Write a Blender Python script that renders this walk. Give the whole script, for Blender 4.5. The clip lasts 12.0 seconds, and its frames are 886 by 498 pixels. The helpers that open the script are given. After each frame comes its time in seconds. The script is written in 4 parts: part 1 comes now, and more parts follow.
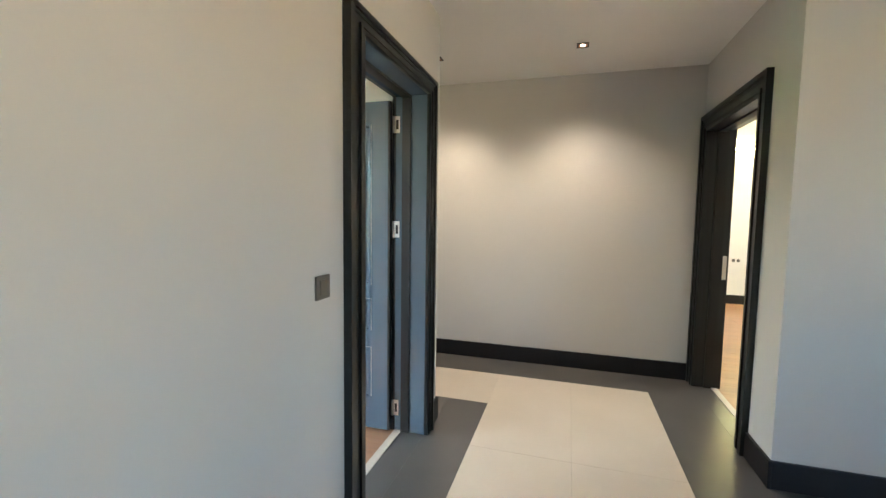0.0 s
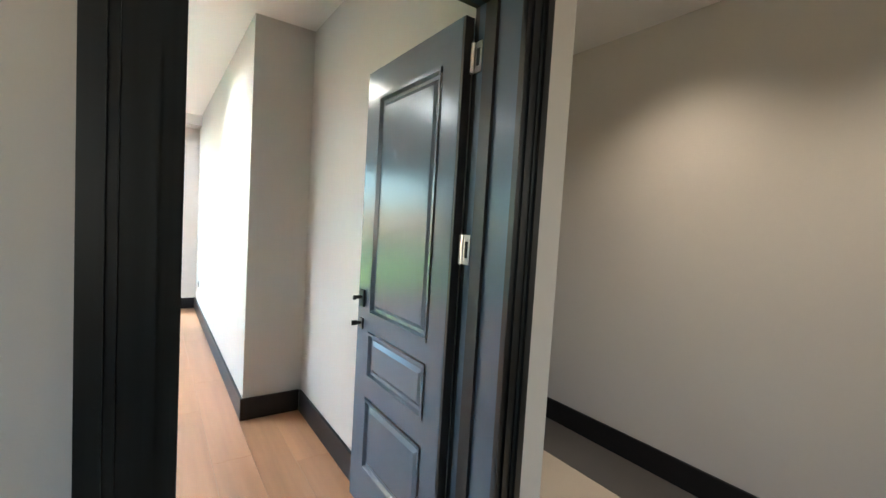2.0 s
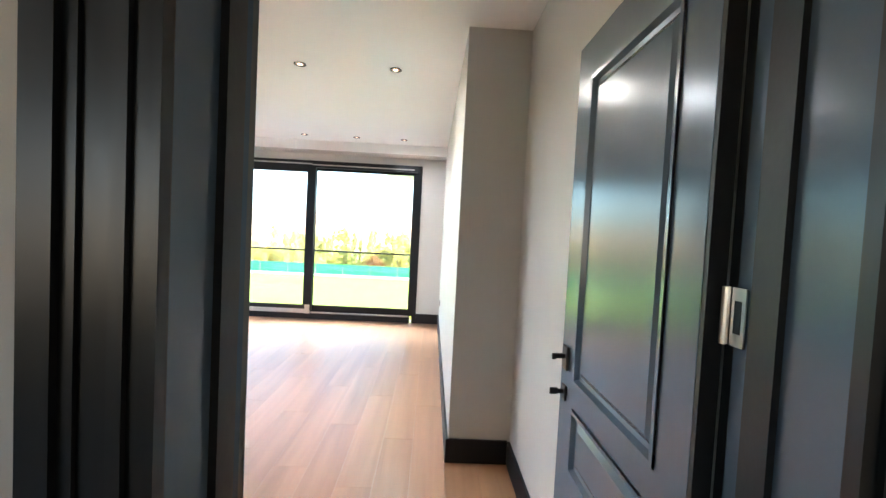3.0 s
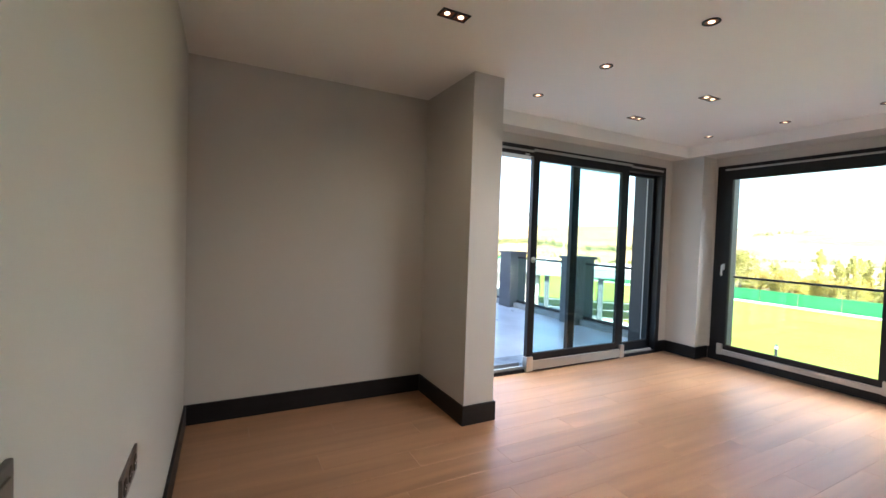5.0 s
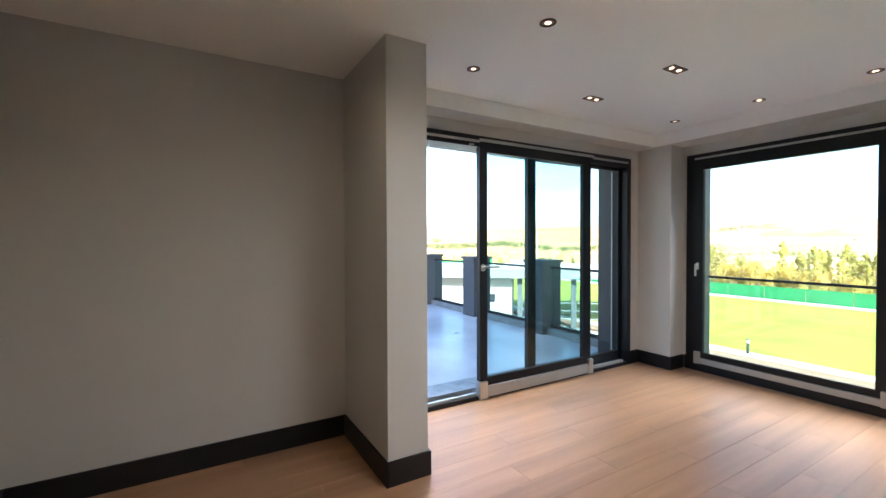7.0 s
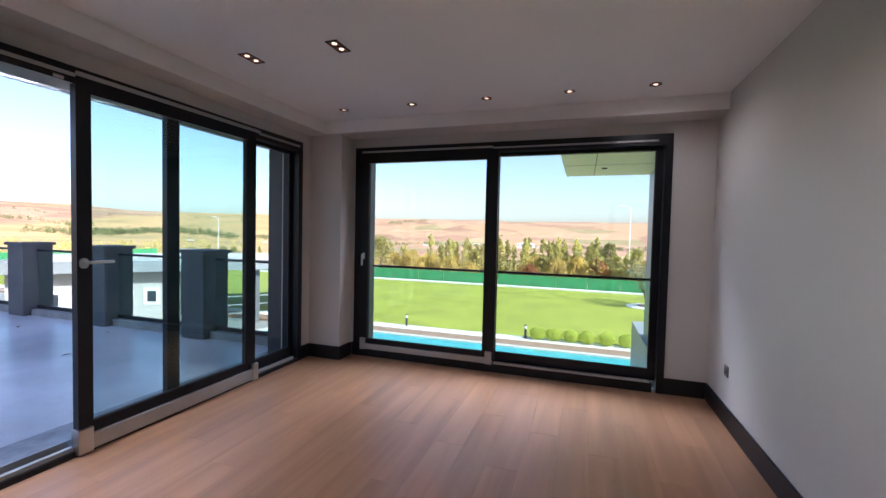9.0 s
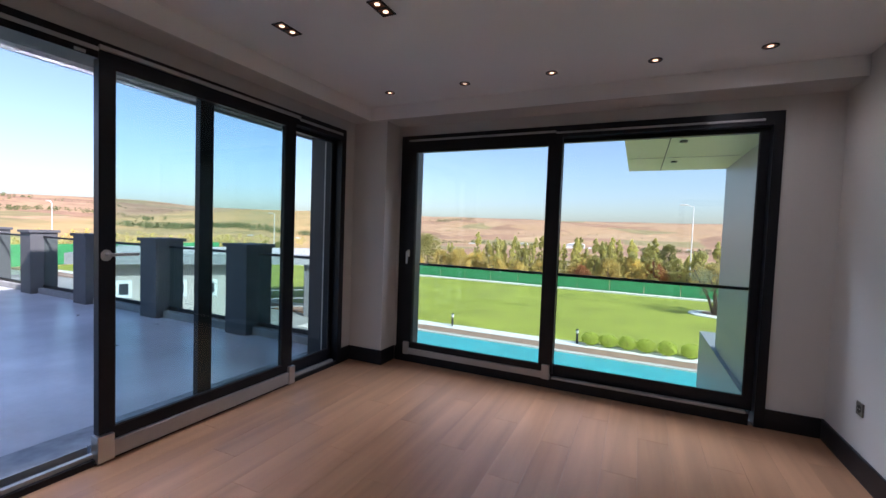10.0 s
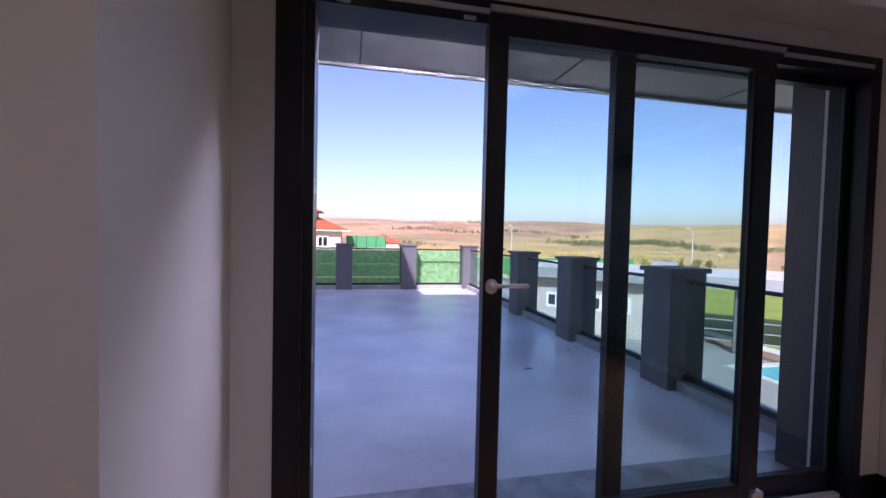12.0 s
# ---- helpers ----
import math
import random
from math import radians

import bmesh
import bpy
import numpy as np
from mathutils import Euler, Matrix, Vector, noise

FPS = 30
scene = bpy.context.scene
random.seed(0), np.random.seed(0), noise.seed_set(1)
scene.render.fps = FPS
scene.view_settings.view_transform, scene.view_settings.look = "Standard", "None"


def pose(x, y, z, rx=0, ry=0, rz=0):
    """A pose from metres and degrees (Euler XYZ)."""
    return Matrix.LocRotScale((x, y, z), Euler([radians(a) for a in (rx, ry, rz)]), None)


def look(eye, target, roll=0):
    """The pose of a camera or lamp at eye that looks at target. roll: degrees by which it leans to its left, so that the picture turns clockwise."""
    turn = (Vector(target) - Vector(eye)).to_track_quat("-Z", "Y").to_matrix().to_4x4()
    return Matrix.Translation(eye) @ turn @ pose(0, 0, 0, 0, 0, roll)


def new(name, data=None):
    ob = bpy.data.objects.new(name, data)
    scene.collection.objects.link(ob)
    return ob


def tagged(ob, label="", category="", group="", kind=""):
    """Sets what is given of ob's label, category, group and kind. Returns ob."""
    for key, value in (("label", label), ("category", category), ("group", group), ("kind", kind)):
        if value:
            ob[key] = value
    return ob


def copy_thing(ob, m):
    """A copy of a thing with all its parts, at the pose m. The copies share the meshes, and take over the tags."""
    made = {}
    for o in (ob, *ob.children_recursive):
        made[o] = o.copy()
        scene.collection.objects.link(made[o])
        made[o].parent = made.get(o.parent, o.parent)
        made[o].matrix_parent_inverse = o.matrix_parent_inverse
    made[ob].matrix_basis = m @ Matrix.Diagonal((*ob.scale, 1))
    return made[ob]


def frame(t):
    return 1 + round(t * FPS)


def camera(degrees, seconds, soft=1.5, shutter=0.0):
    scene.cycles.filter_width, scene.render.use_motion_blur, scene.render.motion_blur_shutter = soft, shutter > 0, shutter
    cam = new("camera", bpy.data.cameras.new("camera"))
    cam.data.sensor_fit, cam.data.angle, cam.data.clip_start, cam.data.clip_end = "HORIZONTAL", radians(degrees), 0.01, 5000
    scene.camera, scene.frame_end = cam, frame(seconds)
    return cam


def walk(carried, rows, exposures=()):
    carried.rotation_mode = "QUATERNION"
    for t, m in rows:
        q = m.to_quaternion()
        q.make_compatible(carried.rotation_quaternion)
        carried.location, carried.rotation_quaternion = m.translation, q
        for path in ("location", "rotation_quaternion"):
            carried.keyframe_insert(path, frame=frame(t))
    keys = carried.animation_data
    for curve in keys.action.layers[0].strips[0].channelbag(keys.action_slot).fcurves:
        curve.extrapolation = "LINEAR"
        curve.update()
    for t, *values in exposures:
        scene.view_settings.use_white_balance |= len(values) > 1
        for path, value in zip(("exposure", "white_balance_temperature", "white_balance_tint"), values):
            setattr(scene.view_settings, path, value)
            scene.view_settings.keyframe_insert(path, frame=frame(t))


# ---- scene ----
cam = camera(93.2, 12.0)
PATH = [
    (0, (-2.88, -1.159, 1.375), (-2.308, -3.069, 1.22), 0.80),
    (0.5, (-2.974, -1.54, 1.365), (-2.4, -3.454, 1.245), 2.30),
    (1, (-3.037, -1.942, 1.384), (-2.213, -3.76, 1.265), 3.15),
    (1.5, (-3.112, -2.35, 1.386), (-1.823, -3.875, 1.276), 3.25),
    (2, (-2.973, -2.695, 1.367), (-1.332, -3.833, 1.257), 3.45),
    (2.5, (-2.768, -2.944, 1.381), (-0.87, -3.567, 1.288), 3.15),
    (2.7, (-2.692, -3.05, 1.405), (-0.734, -3.446, 1.316), 3.05),
    (4.3, (-1.862, -2.852, 1.415), (-0.321, -1.578, 1.371), 2.50),
    (4.5, (-1.803, -2.815, 1.413), (-0.417, -1.374, 1.361), 2.30),
    (5, (-1.61, -2.666, 1.419), (-0.684, -0.894, 1.357), 1.90),
    (5.5, (-1.427, -2.623, 1.417), (-0.936, -0.685, 1.365), 1.00),
    (6, (-1.26, -2.601, 1.404), (-0.92, -0.631, 1.376), 0.40),
    (6.5, (-1.113, -2.455, 1.427), (-0.471, -0.561, 1.399), 0.00),
    (7, (-0.962, -2.254, 1.436), (0.06, -0.536, 1.401), -0.20),
    (7.5, (-0.774, -2.168, 1.439), (0.539, -0.66, 1.402), -0.00),
    (9.5, (-0.3, -2.047, 1.427), (1.629, -1.522, 1.348), 1.50),
    (10, (-0.06, -1.914, 1.41), (1.752, -1.073, 1.322), 2.10),
    (10.5, (0.194, -1.734, 1.419), (1.749, -0.479, 1.326), 2.30),
    (11, (0.463, -1.542, 1.422), (1.571, 0.121, 1.329), 2.10),
    (11.5, (0.604, -1.229, 1.415), (1.315, 0.638, 1.324), 1.80),
    (12, (0.703, -0.86, 1.41), (1.135, 1.091, 1.344), 1.30),
]
E = [(0, 4.68, 5600, 3), (1, 4.45, 5650, 3), (2, 4.0, 5650, 4), (2.7, 3.8, 5650, 6), (4.3, 2.75, 6100, 11), (5.3, 2.7, 5900, 9), (6.1, 2.8, 5550, 6), (6.6, 2.62, 5650, 7), (7.2, 2.35, 5850, 8), (7.7, 2.1, 5600, 6), (9.3, 1.3, 5850, 26), (10, 1.0, 5800, 23), (10.5, 0.6, 5150, 8), (11, 0.6, 5500, 18), (11.4, 0.8, 5850, 29), (12, 0.92, 5800, 42)]
walk(cam, [(t, look(eye, target, roll)) for t, eye, target, roll in PATH], E)

# ---- world and sun ----
SUN_EL, SUN_ROT = radians(40), radians(200.4)
world = bpy.data.worlds.new("world")
scene.world = world
world.use_nodes = True
wn = world.node_tree
sky = wn.nodes.new("ShaderNodeTexSky")
sky.sky_type, sky.sun_disc = "NISHITA", False
sky.sun_elevation, sky.sun_rotation = SUN_EL, SUN_ROT
sky.air_density, sky.dust_density, sky.ozone_density = 1.0, 1.6, 1.4
wn.links.new(sky.outputs[0], wn.nodes["Background"].inputs[0])
wn.nodes["Background"].inputs[1].default_value = 0.11
sun = new("sun", bpy.data.lights.new("sun", "SUN"))
sun.data.energy, sun.data.angle, sun.data.color = 4.3, radians(0.5), (1.0, 0.95, 0.87)
sun.matrix_world = look((-35, -94, 84), (0, 0, 0))

# power of the added strip lamps at the terrace and garden window heads
FILL_T, FILL_G = 112, 310
# ---- materials ----


def material(name, color, rough=0.6, metal=0.0, var=0.06, scale=3.0, bump=0.15, grain=60.0, spec=0.5, island=0.0):
    m = bpy.data.materials.new(name)
    m.use_nodes = True
    n, l = m.node_tree.nodes, m.node_tree.links
    b = n["Principled BSDF"]
    b.inputs["Roughness"].default_value, b.inputs["Metallic"].default_value = rough, metal
    b.inputs["Specular IOR Level"].default_value = spec
    co = n.new("ShaderNodeTexCoord")
    big, fine = n.new("ShaderNodeTexNoise"), n.new("ShaderNodeTexNoise")
    big.inputs["Scale"].default_value, fine.inputs["Scale"].default_value = scale, grain
    big.inputs["Detail"].default_value = 5
    for t in (big, fine):
        l.new(co.outputs["Object"], t.inputs["Vector"])
    mix = n.new("ShaderNodeMix")
    mix.data_type = "RGBA"
    mix.inputs[6].default_value = (*[c * (1 - var) for c in color], 1)
    mix.inputs[7].default_value = (*[min(1, c * (1 + var)) for c in color], 1)
    add = n.new("ShaderNodeMath")
    add.operation = "MULTIPLY_ADD"
    add.inputs[1].default_value = 0.25
    l.new(fine.outputs[0], add.inputs[0])
    sc = n.new("ShaderNodeMath")
    sc.operation = "MULTIPLY_ADD"
    sc.inputs[1].default_value, sc.inputs[2].default_value = 2.0, -0.65
    l.new(big.outputs[0], sc.inputs[0])
    l.new(sc.outputs[0], add.inputs[2])
    l.new(add.outputs[0], mix.inputs[0])
    out = mix.outputs[2]
    if island:
        info = n.new("ShaderNodeObjectInfo")
        hsv = n.new("ShaderNodeHueSaturation")
        mr = n.new("ShaderNodeMapRange")
        mr.inputs[3].default_value, mr.inputs[4].default_value = 1 - island, 1 + island
        l.new(info.outputs["Random"], mr.inputs[0])
        l.new(mr.outputs[0], hsv.inputs["Value"])
        l.new(out, hsv.inputs["Color"])
        out = hsv.outputs[0]
    l.new(out, b.inputs["Base Color"])
    bp = n.new("ShaderNodeBump")
    bp.inputs["Strength"].default_value, bp.inputs["Distance"].default_value = bump, 0.002
    l.new(fine.outputs[0], bp.inputs["Height"])
    l.new(bp.outputs[0], b.inputs["Normal"])
    return m


def wood(name, dark, light, rough=0.35, vein=1.0, grain=(0.9, 24, 24), soft=(0.3, 0.7)):
    m = material(name, light, rough)
    n, l = m.node_tree.nodes, m.node_tree.links
    b = n["Principled BSDF"]
    geo, mp = n.new("ShaderNodeNewGeometry"), n.new("ShaderNodeMapping")
    info = n.new("ShaderNodeObjectInfo")
    shift = n.new("ShaderNodeVectorMath")
    shift.operation = "MULTIPLY_ADD"
    shift.inputs[1].default_value = (1, 1, 1)
    comb = n.new("ShaderNodeCombineXYZ")
    mul = n.new("ShaderNodeMath")
    mul.operation = "MULTIPLY"
    mul.inputs[1].default_value = 37
    l.new(info.outputs["Random"], mul.inputs[0])
    l.new(mul.outputs[0], comb.inputs[0])
    l.new(mul.outputs[0], comb.inputs[2])
    l.new(geo.outputs["Position"], shift.inputs[0])
    l.new(comb.outputs[0], shift.inputs[2])
    mp.inputs["Scale"].default_value = grain
    l.new(shift.outputs[0], mp.inputs["Vector"])
    nz = n.new("ShaderNodeTexNoise")
    nz.inputs["Scale"].default_value, nz.inputs["Detail"].default_value, nz.inputs["Distortion"].default_value = 1.2, 3, 0.3
    l.new(mp.outputs[0], nz.inputs["Vector"])
    ramp = n.new("ShaderNodeValToRGB")
    ramp.color_ramp.elements[0].position, ramp.color_ramp.elements[1].position = soft
    ramp.color_ramp.elements[0].color, ramp.color_ramp.elements[1].color = (*dark, 1), (*light, 1)
    l.new(nz.outputs[0], ramp.inputs[0])
    hsv, mr = n.new("ShaderNodeHueSaturation"), n.new("ShaderNodeMapRange")
    mr.inputs[3].default_value, mr.inputs[4].default_value = 0.93, 1.05
    l.new(info.outputs["Random"], mr.inputs[0])
    l.new(mr.outputs[0], hsv.inputs["Value"])
    l.new(ramp.outputs[0], hsv.inputs["Color"])
    l.new(hsv.outputs[0], b.inputs["Base Color"])
    rr = n.new("ShaderNodeMapRange")
    rr.inputs[3].default_value, rr.inputs[4].default_value = rough - 0.05, rough + 0.1
    l.new(nz.outputs[0], rr.inputs[0])
    l.new(rr.outputs[0], b.inputs["Roughness"])
    bp = n["Bump"] if "Bump" in n else n.new("ShaderNodeBump")
    bp.inputs["Strength"].default_value = 0.08 * vein
    l.new(nz.outputs[0], bp.inputs["Height"])
    return m


def glass(name, tint=(0.93, 0.97, 0.95)):
    m = bpy.data.materials.new(name)
    m.use_nodes = True
    n, l = m.node_tree.nodes, m.node_tree.links
    n.remove(n["Principled BSDF"])
    tr, gl, mx, lw, pw, ma = (n.new("ShaderNode" + k) for k in ("BsdfTransparent", "BsdfGlossy", "MixShader", "LayerWeight", "Math", "Math"))
    tr.inputs[0].default_value = (*tint, 1)
    gl.inputs["Roughness"].default_value = 0.0
    lw.inputs[0].default_value = 0.5
    pw.operation, pw.inputs[1].default_value = "POWER", 4.0
    ma.operation, ma.inputs[1].default_value, ma.inputs[2].default_value = "MULTIPLY_ADD", 0.6, 0.03
    l.new(lw.outputs["Facing"], pw.inputs[0])
    l.new(pw.outputs[0], ma.inputs[0])
    l.new(ma.outputs[0], mx.inputs[0])
    l.new(tr.outputs[0], mx.inputs[1])
    l.new(gl.outputs[0], mx.inputs[2])
    l.new(mx.outputs[0], n["Material Output"].inputs[0])
    return m


def glow(name, color, power):
    m = bpy.data.materials.new(name)
    m.use_nodes = True
    b = m.node_tree.nodes["Principled BSDF"]
    b.inputs["Emission Color"].default_value, b.inputs["Emission Strength"].default_value = (*color, 1), power
    return m


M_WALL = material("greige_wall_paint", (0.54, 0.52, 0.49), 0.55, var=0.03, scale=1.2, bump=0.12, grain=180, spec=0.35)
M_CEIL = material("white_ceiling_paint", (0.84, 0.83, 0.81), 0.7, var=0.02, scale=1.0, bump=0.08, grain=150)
M_BASE = material("black_lacquered_wood", (0.010, 0.010, 0.012), 0.42, var=0.25, scale=4, bump=0.1, grain=40, spec=0.3)
M_TRIM = wood("black_stained_wood", (0.004, 0.005, 0.005), (0.013, 0.015, 0.016), 0.3, grain=(22, 22, 0.9))
M_DOOR = material("slate_lacquer", (0.095, 0.13, 0.17), 0.2, var=0.08, scale=2, bump=0.08, grain=90)
M_STEEL = material("brushed_steel", (0.62, 0.60, 0.57), 0.3, 1.0, var=0.08, grain=120)
M_ALU = material("grey_aluminium", (0.42, 0.41, 0.40), 0.42, 0.6, var=0.06, grain=120)
M_FRAME = material("black_aluminium", (0.006, 0.007, 0.010), 0.38, var=0.2, scale=5, bump=0.05, spec=0.3)
M_PLANK = wood("oak_laminate", (0.25, 0.132, 0.070), (0.41, 0.225, 0.122), 0.3, vein=0.3, grain=(0.5, 7, 7), soft=(0.25, 0.75))
M_PLATE = material("taupe_plastic", (0.10, 0.09, 0.08), 0.35, var=0.04)
M_WHITEP = material("white_plastic", (0.7, 0.7, 0.68), 0.35, var=0.03)
M_TILE = material("beige_porcelain", (0.50, 0.45, 0.38), 0.28, var=0.06, scale=2.2, bump=0.05, island=0.03)
M_TILED = material("graphite_porcelain", (0.085, 0.082, 0.08), 0.35, var=0.12, scale=2.5, bump=0.06)
M_GLASS = glass("window_glass")
M_GLASS2 = glass("window_glass_tinted", (0.80, 0.90, 0.90))
M_BALG = glass("balustrade_glass", (0.86, 0.93, 0.90))
M_BLACK = material("matt_black", (0.01, 0.01, 0.01), 0.5)
M_BULB = glow("warm_bulb", (1.0, 0.62, 0.36), 1.2)
M_COPPER = material("copper_reflector", (0.32, 0.13, 0.07), 0.3, 0.9)
M_SCREED = material("terrace_screed", (0.66, 0.66, 0.69), 0.29, var=0.3, scale=0.9, bump=0.2, grain=25)
M_POST = material("grey_render_post", (0.115, 0.115, 0.12), 0.7, var=0.1, scale=3, bump=0.3)
M_CONC = material("raw_concrete", (0.32, 0.315, 0.305), 0.8, var=0.25, scale=4, bump=0.5, grain=30)
M_ROUGH = material("rough_dark_cement", (0.27, 0.275, 0.29), 0.3, var=0.65, scale=3.5, bump=1.0, grain=14)
M_PAVE = material("grey_stone_paving", (0.27, 0.27, 0.255), 0.7, var=0.2, scale=1.5, bump=0.3)
M_CLAD = material("grey_cladding", (0.30, 0.30, 0.31), 0.4, var=0.04, scale=1)
M_DCLAD = material("dark_cladding", (0.022, 0.024, 0.03), 0.45, var=0.08, scale=1)
# the yellow-green tint holds the light bounced up from the lawn
M_SOFF_LIT = material("lawn_lit_soffit", (0.76, 0.76, 0.50), 0.35, var=0.05, scale=1.5)
M_SOFFD = material("bronze_soffit_panel", (0.14, 0.13, 0.125), 0.3, 0.3, var=0.1, scale=1.5)
M_GRASS = material("lawn", (0.285, 0.31, 0.036), 0.85, var=0.22, scale=0.6, bump=1.0, grain=30)
M_WATER = material("pool_water", (0.04, 0.37, 0.38), 0.05, var=0.15, scale=1.5, bump=0.3, grain=3)
M_DECK = material("terracotta_deck", (0.30, 0.19, 0.13), 0.7, var=0.12, scale=3, bump=0.3, grain=20)
M_PEBBLE = material("white_gravel", (0.72, 0.71, 0.68), 0.9, var=0.15, scale=12, bump=1.0, grain=40)
M_COPING = material("pool_coping", (0.55, 0.52, 0.48), 0.6, var=0.08)
M_GREENF = material("green_fence_cloth", (0.045, 0.27, 0.10), 0.8, var=0.15, scale=1.5, bump=0.4)
M_FIELD = material("ploughed_field", (0.30, 0.185, 0.10), 0.95, var=0.35, scale=0.012, bump=0.5, grain=0.5)
M_LEAF = material("foliage", (0.56, 0.53, 0.18), 0.8, var=0.4, scale=1.2, bump=0.5, grain=12, island=0.3)
M_LEAFD = material("dark_foliage", (0.47, 0.46, 0.17), 0.8, var=0.4, scale=1.2, bump=0.5, grain=12, island=0.25)
M_BARK = material("bark", (0.12, 0.085, 0.06), 0.9, var=0.3, scale=8)
M_RED = material("red_roof_tile", (0.42, 0.09, 0.035), 0.75, var=0.2, scale=2, island=0.15)
M_STUCCO = material("cream_stucco", (0.46, 0.41, 0.37), 0.8, var=0.06, scale=1)
M_ROOFW = material("white_roof_membrane", (0.70, 0.69, 0.66), 0.6, var=0.08, scale=1)
M_WHITE = material("white_lacquer", (0.75, 0.75, 0.73), 0.4, var=0.03)



def fields():
    m = material("ploughed_fields", (0.30, 0.185, 0.10), 0.95)
    n, l = m.node_tree.nodes, m.node_tree.links
    geo, mp, vo, nz = n.new("ShaderNodeNewGeometry"), n.new("ShaderNodeMapping"), n.new("ShaderNodeTexVoronoi"), n.new("ShaderNodeTexNoise")
    mp.inputs["Rotation"].default_value, mp.inputs["Scale"].default_value = (0, 0, 0.5), (0.006, 0.0085, 0.004)
    l.new(geo.outputs["Position"], mp.inputs["Vector"])
    nz.inputs["Scale"].default_value, nz.inputs["Detail"].default_value = 0.012, 8
    l.new(geo.outputs["Position"], nz.inputs["Vector"])
    add = n.new("ShaderNodeVectorMath")
    add.operation = "MULTIPLY_ADD"
    add.inputs[1].default_value = (0.5, 0.5, 0)
    l.new(nz.outputs["Color"], add.inputs[0])
    l.new(mp.outputs[0], add.inputs[2])
    vo.inputs["Scale"].default_value = 1.3
    l.new(add.outputs[0], vo.inputs["Vector"])
    sep, ramp = n.new("ShaderNodeSeparateColor"), n.new("ShaderNodeValToRGB")
    l.new(vo.outputs["Color"], sep.inputs[0])
    l.new(sep.outputs[0], ramp.inputs[0])
    ramp.color_ramp.interpolation = "CONSTANT"
    els = ramp.color_ramp.elements
    els[0].color, els[1].position, els[1].color = (0.40, 0.25, 0.135, 1), 0.22, (0.33, 0.19, 0.105, 1)
    for p, c in ((0.42, (0.43, 0.285, 0.15)), (0.58, (0.29, 0.165, 0.09)), (0.7, (0.41, 0.26, 0.13)), (0.9, (0.27, 0.22, 0.09))):
        e = els.new(p)
        e.color = (*c, 1)
    mix, fine = n.new("ShaderNodeMix"), n.new("ShaderNodeTexNoise")
    fine.inputs["Scale"].default_value, fine.inputs["Detail"].default_value = 0.05, 8
    l.new(geo.outputs["Position"], fine.inputs["Vector"])
    mix.data_type, mix.blend_type = "RGBA", "MULTIPLY"
    mr = n.new("ShaderNodeMapRange")
    mr.inputs[1].default_value, mr.inputs[2].default_value, mr.inputs[3].default_value, mr.inputs[4].default_value = 0.3, 0.7, 0.72, 1.2
    l.new(fine.outputs[0], mr.inputs[0])
    mix.inputs[0].default_value = 1.0
    l.new(ramp.outputs[0], mix.inputs[6])
    l.new(mr.outputs[0], mix.inputs[7])
    # straw-coloured stubble beyond the north fence
    sep2, near, far, both, straw = n.new("ShaderNodeSeparateXYZ"), n.new("ShaderNodeMapRange"), n.new("ShaderNodeMapRange"), n.new("ShaderNodeMath"), n.new("ShaderNodeMix")
    l.new(geo.outputs["Position"], sep2.inputs[0])
    along = n.new("ShaderNodeMath")
    along.operation, along.inputs[1].default_value = "MULTIPLY_ADD", -0.75
    l.new(sep2.outputs[0], along.inputs[0])
    l.new(sep2.outputs[1], along.inputs[2])
    for mr2, a, b in ((near, 15, 45), (far, 560, 480)):
        mr2.inputs[1].default_value, mr2.inputs[2].default_value = a, b
        l.new(along.outputs[0], mr2.inputs[0])
    both.operation = "MULTIPLY"
    l.new(near.outputs[0], both.inputs[0])
    l.new(far.outputs[0], both.inputs[1])
    straw.data_type = "RGBA"
    l.new(both.outputs[0], straw.inputs[0])
    l.new(mix.outputs[2], straw.inputs[6])
    tone = n.new("ShaderNodeValToRGB")
    tone.color_ramp.elements[0].position, tone.color_ramp.elements[1].position = 0.38, 0.62
    tone.color_ramp.elements[0].color, tone.color_ramp.elements[1].color = (0.33, 0.25, 0.09, 1), (0.52, 0.33, 0.13, 1)
    l.new(nz.outputs[0], tone.inputs[0])
    l.new(tone.outputs[0], straw.inputs[7])
    l.new(straw.outputs[2], n["Principled BSDF"].inputs["Base Color"])
    return m


M_FIELDS = fields()
M_HEDGE = material("artificial_hedge", (0.50, 0.74, 0.40), 0.9, var=0.35, scale=9, bump=1.5, grain=45)


def leafy(m):
    """Thin leaves: part of the light passes through."""
    n, l = m.node_tree.nodes, m.node_tree.links
    b, tr, mx = n["Principled BSDF"], n.new("ShaderNodeBsdfTranslucent"), n.new("ShaderNodeMixShader")
    l.new(b.inputs["Base Color"].links[0].from_socket, tr.inputs[0])
    mx.inputs[0].default_value = 0.5
    l.new(b.outputs[0], mx.inputs[1])
    l.new(tr.outputs[0], mx.inputs[2])
    l.new(mx.outputs[0], n["Material Output"].inputs[0])
    return m


for m in (M_LEAF, M_LEAFD, M_HEDGE):
    leafy(m)

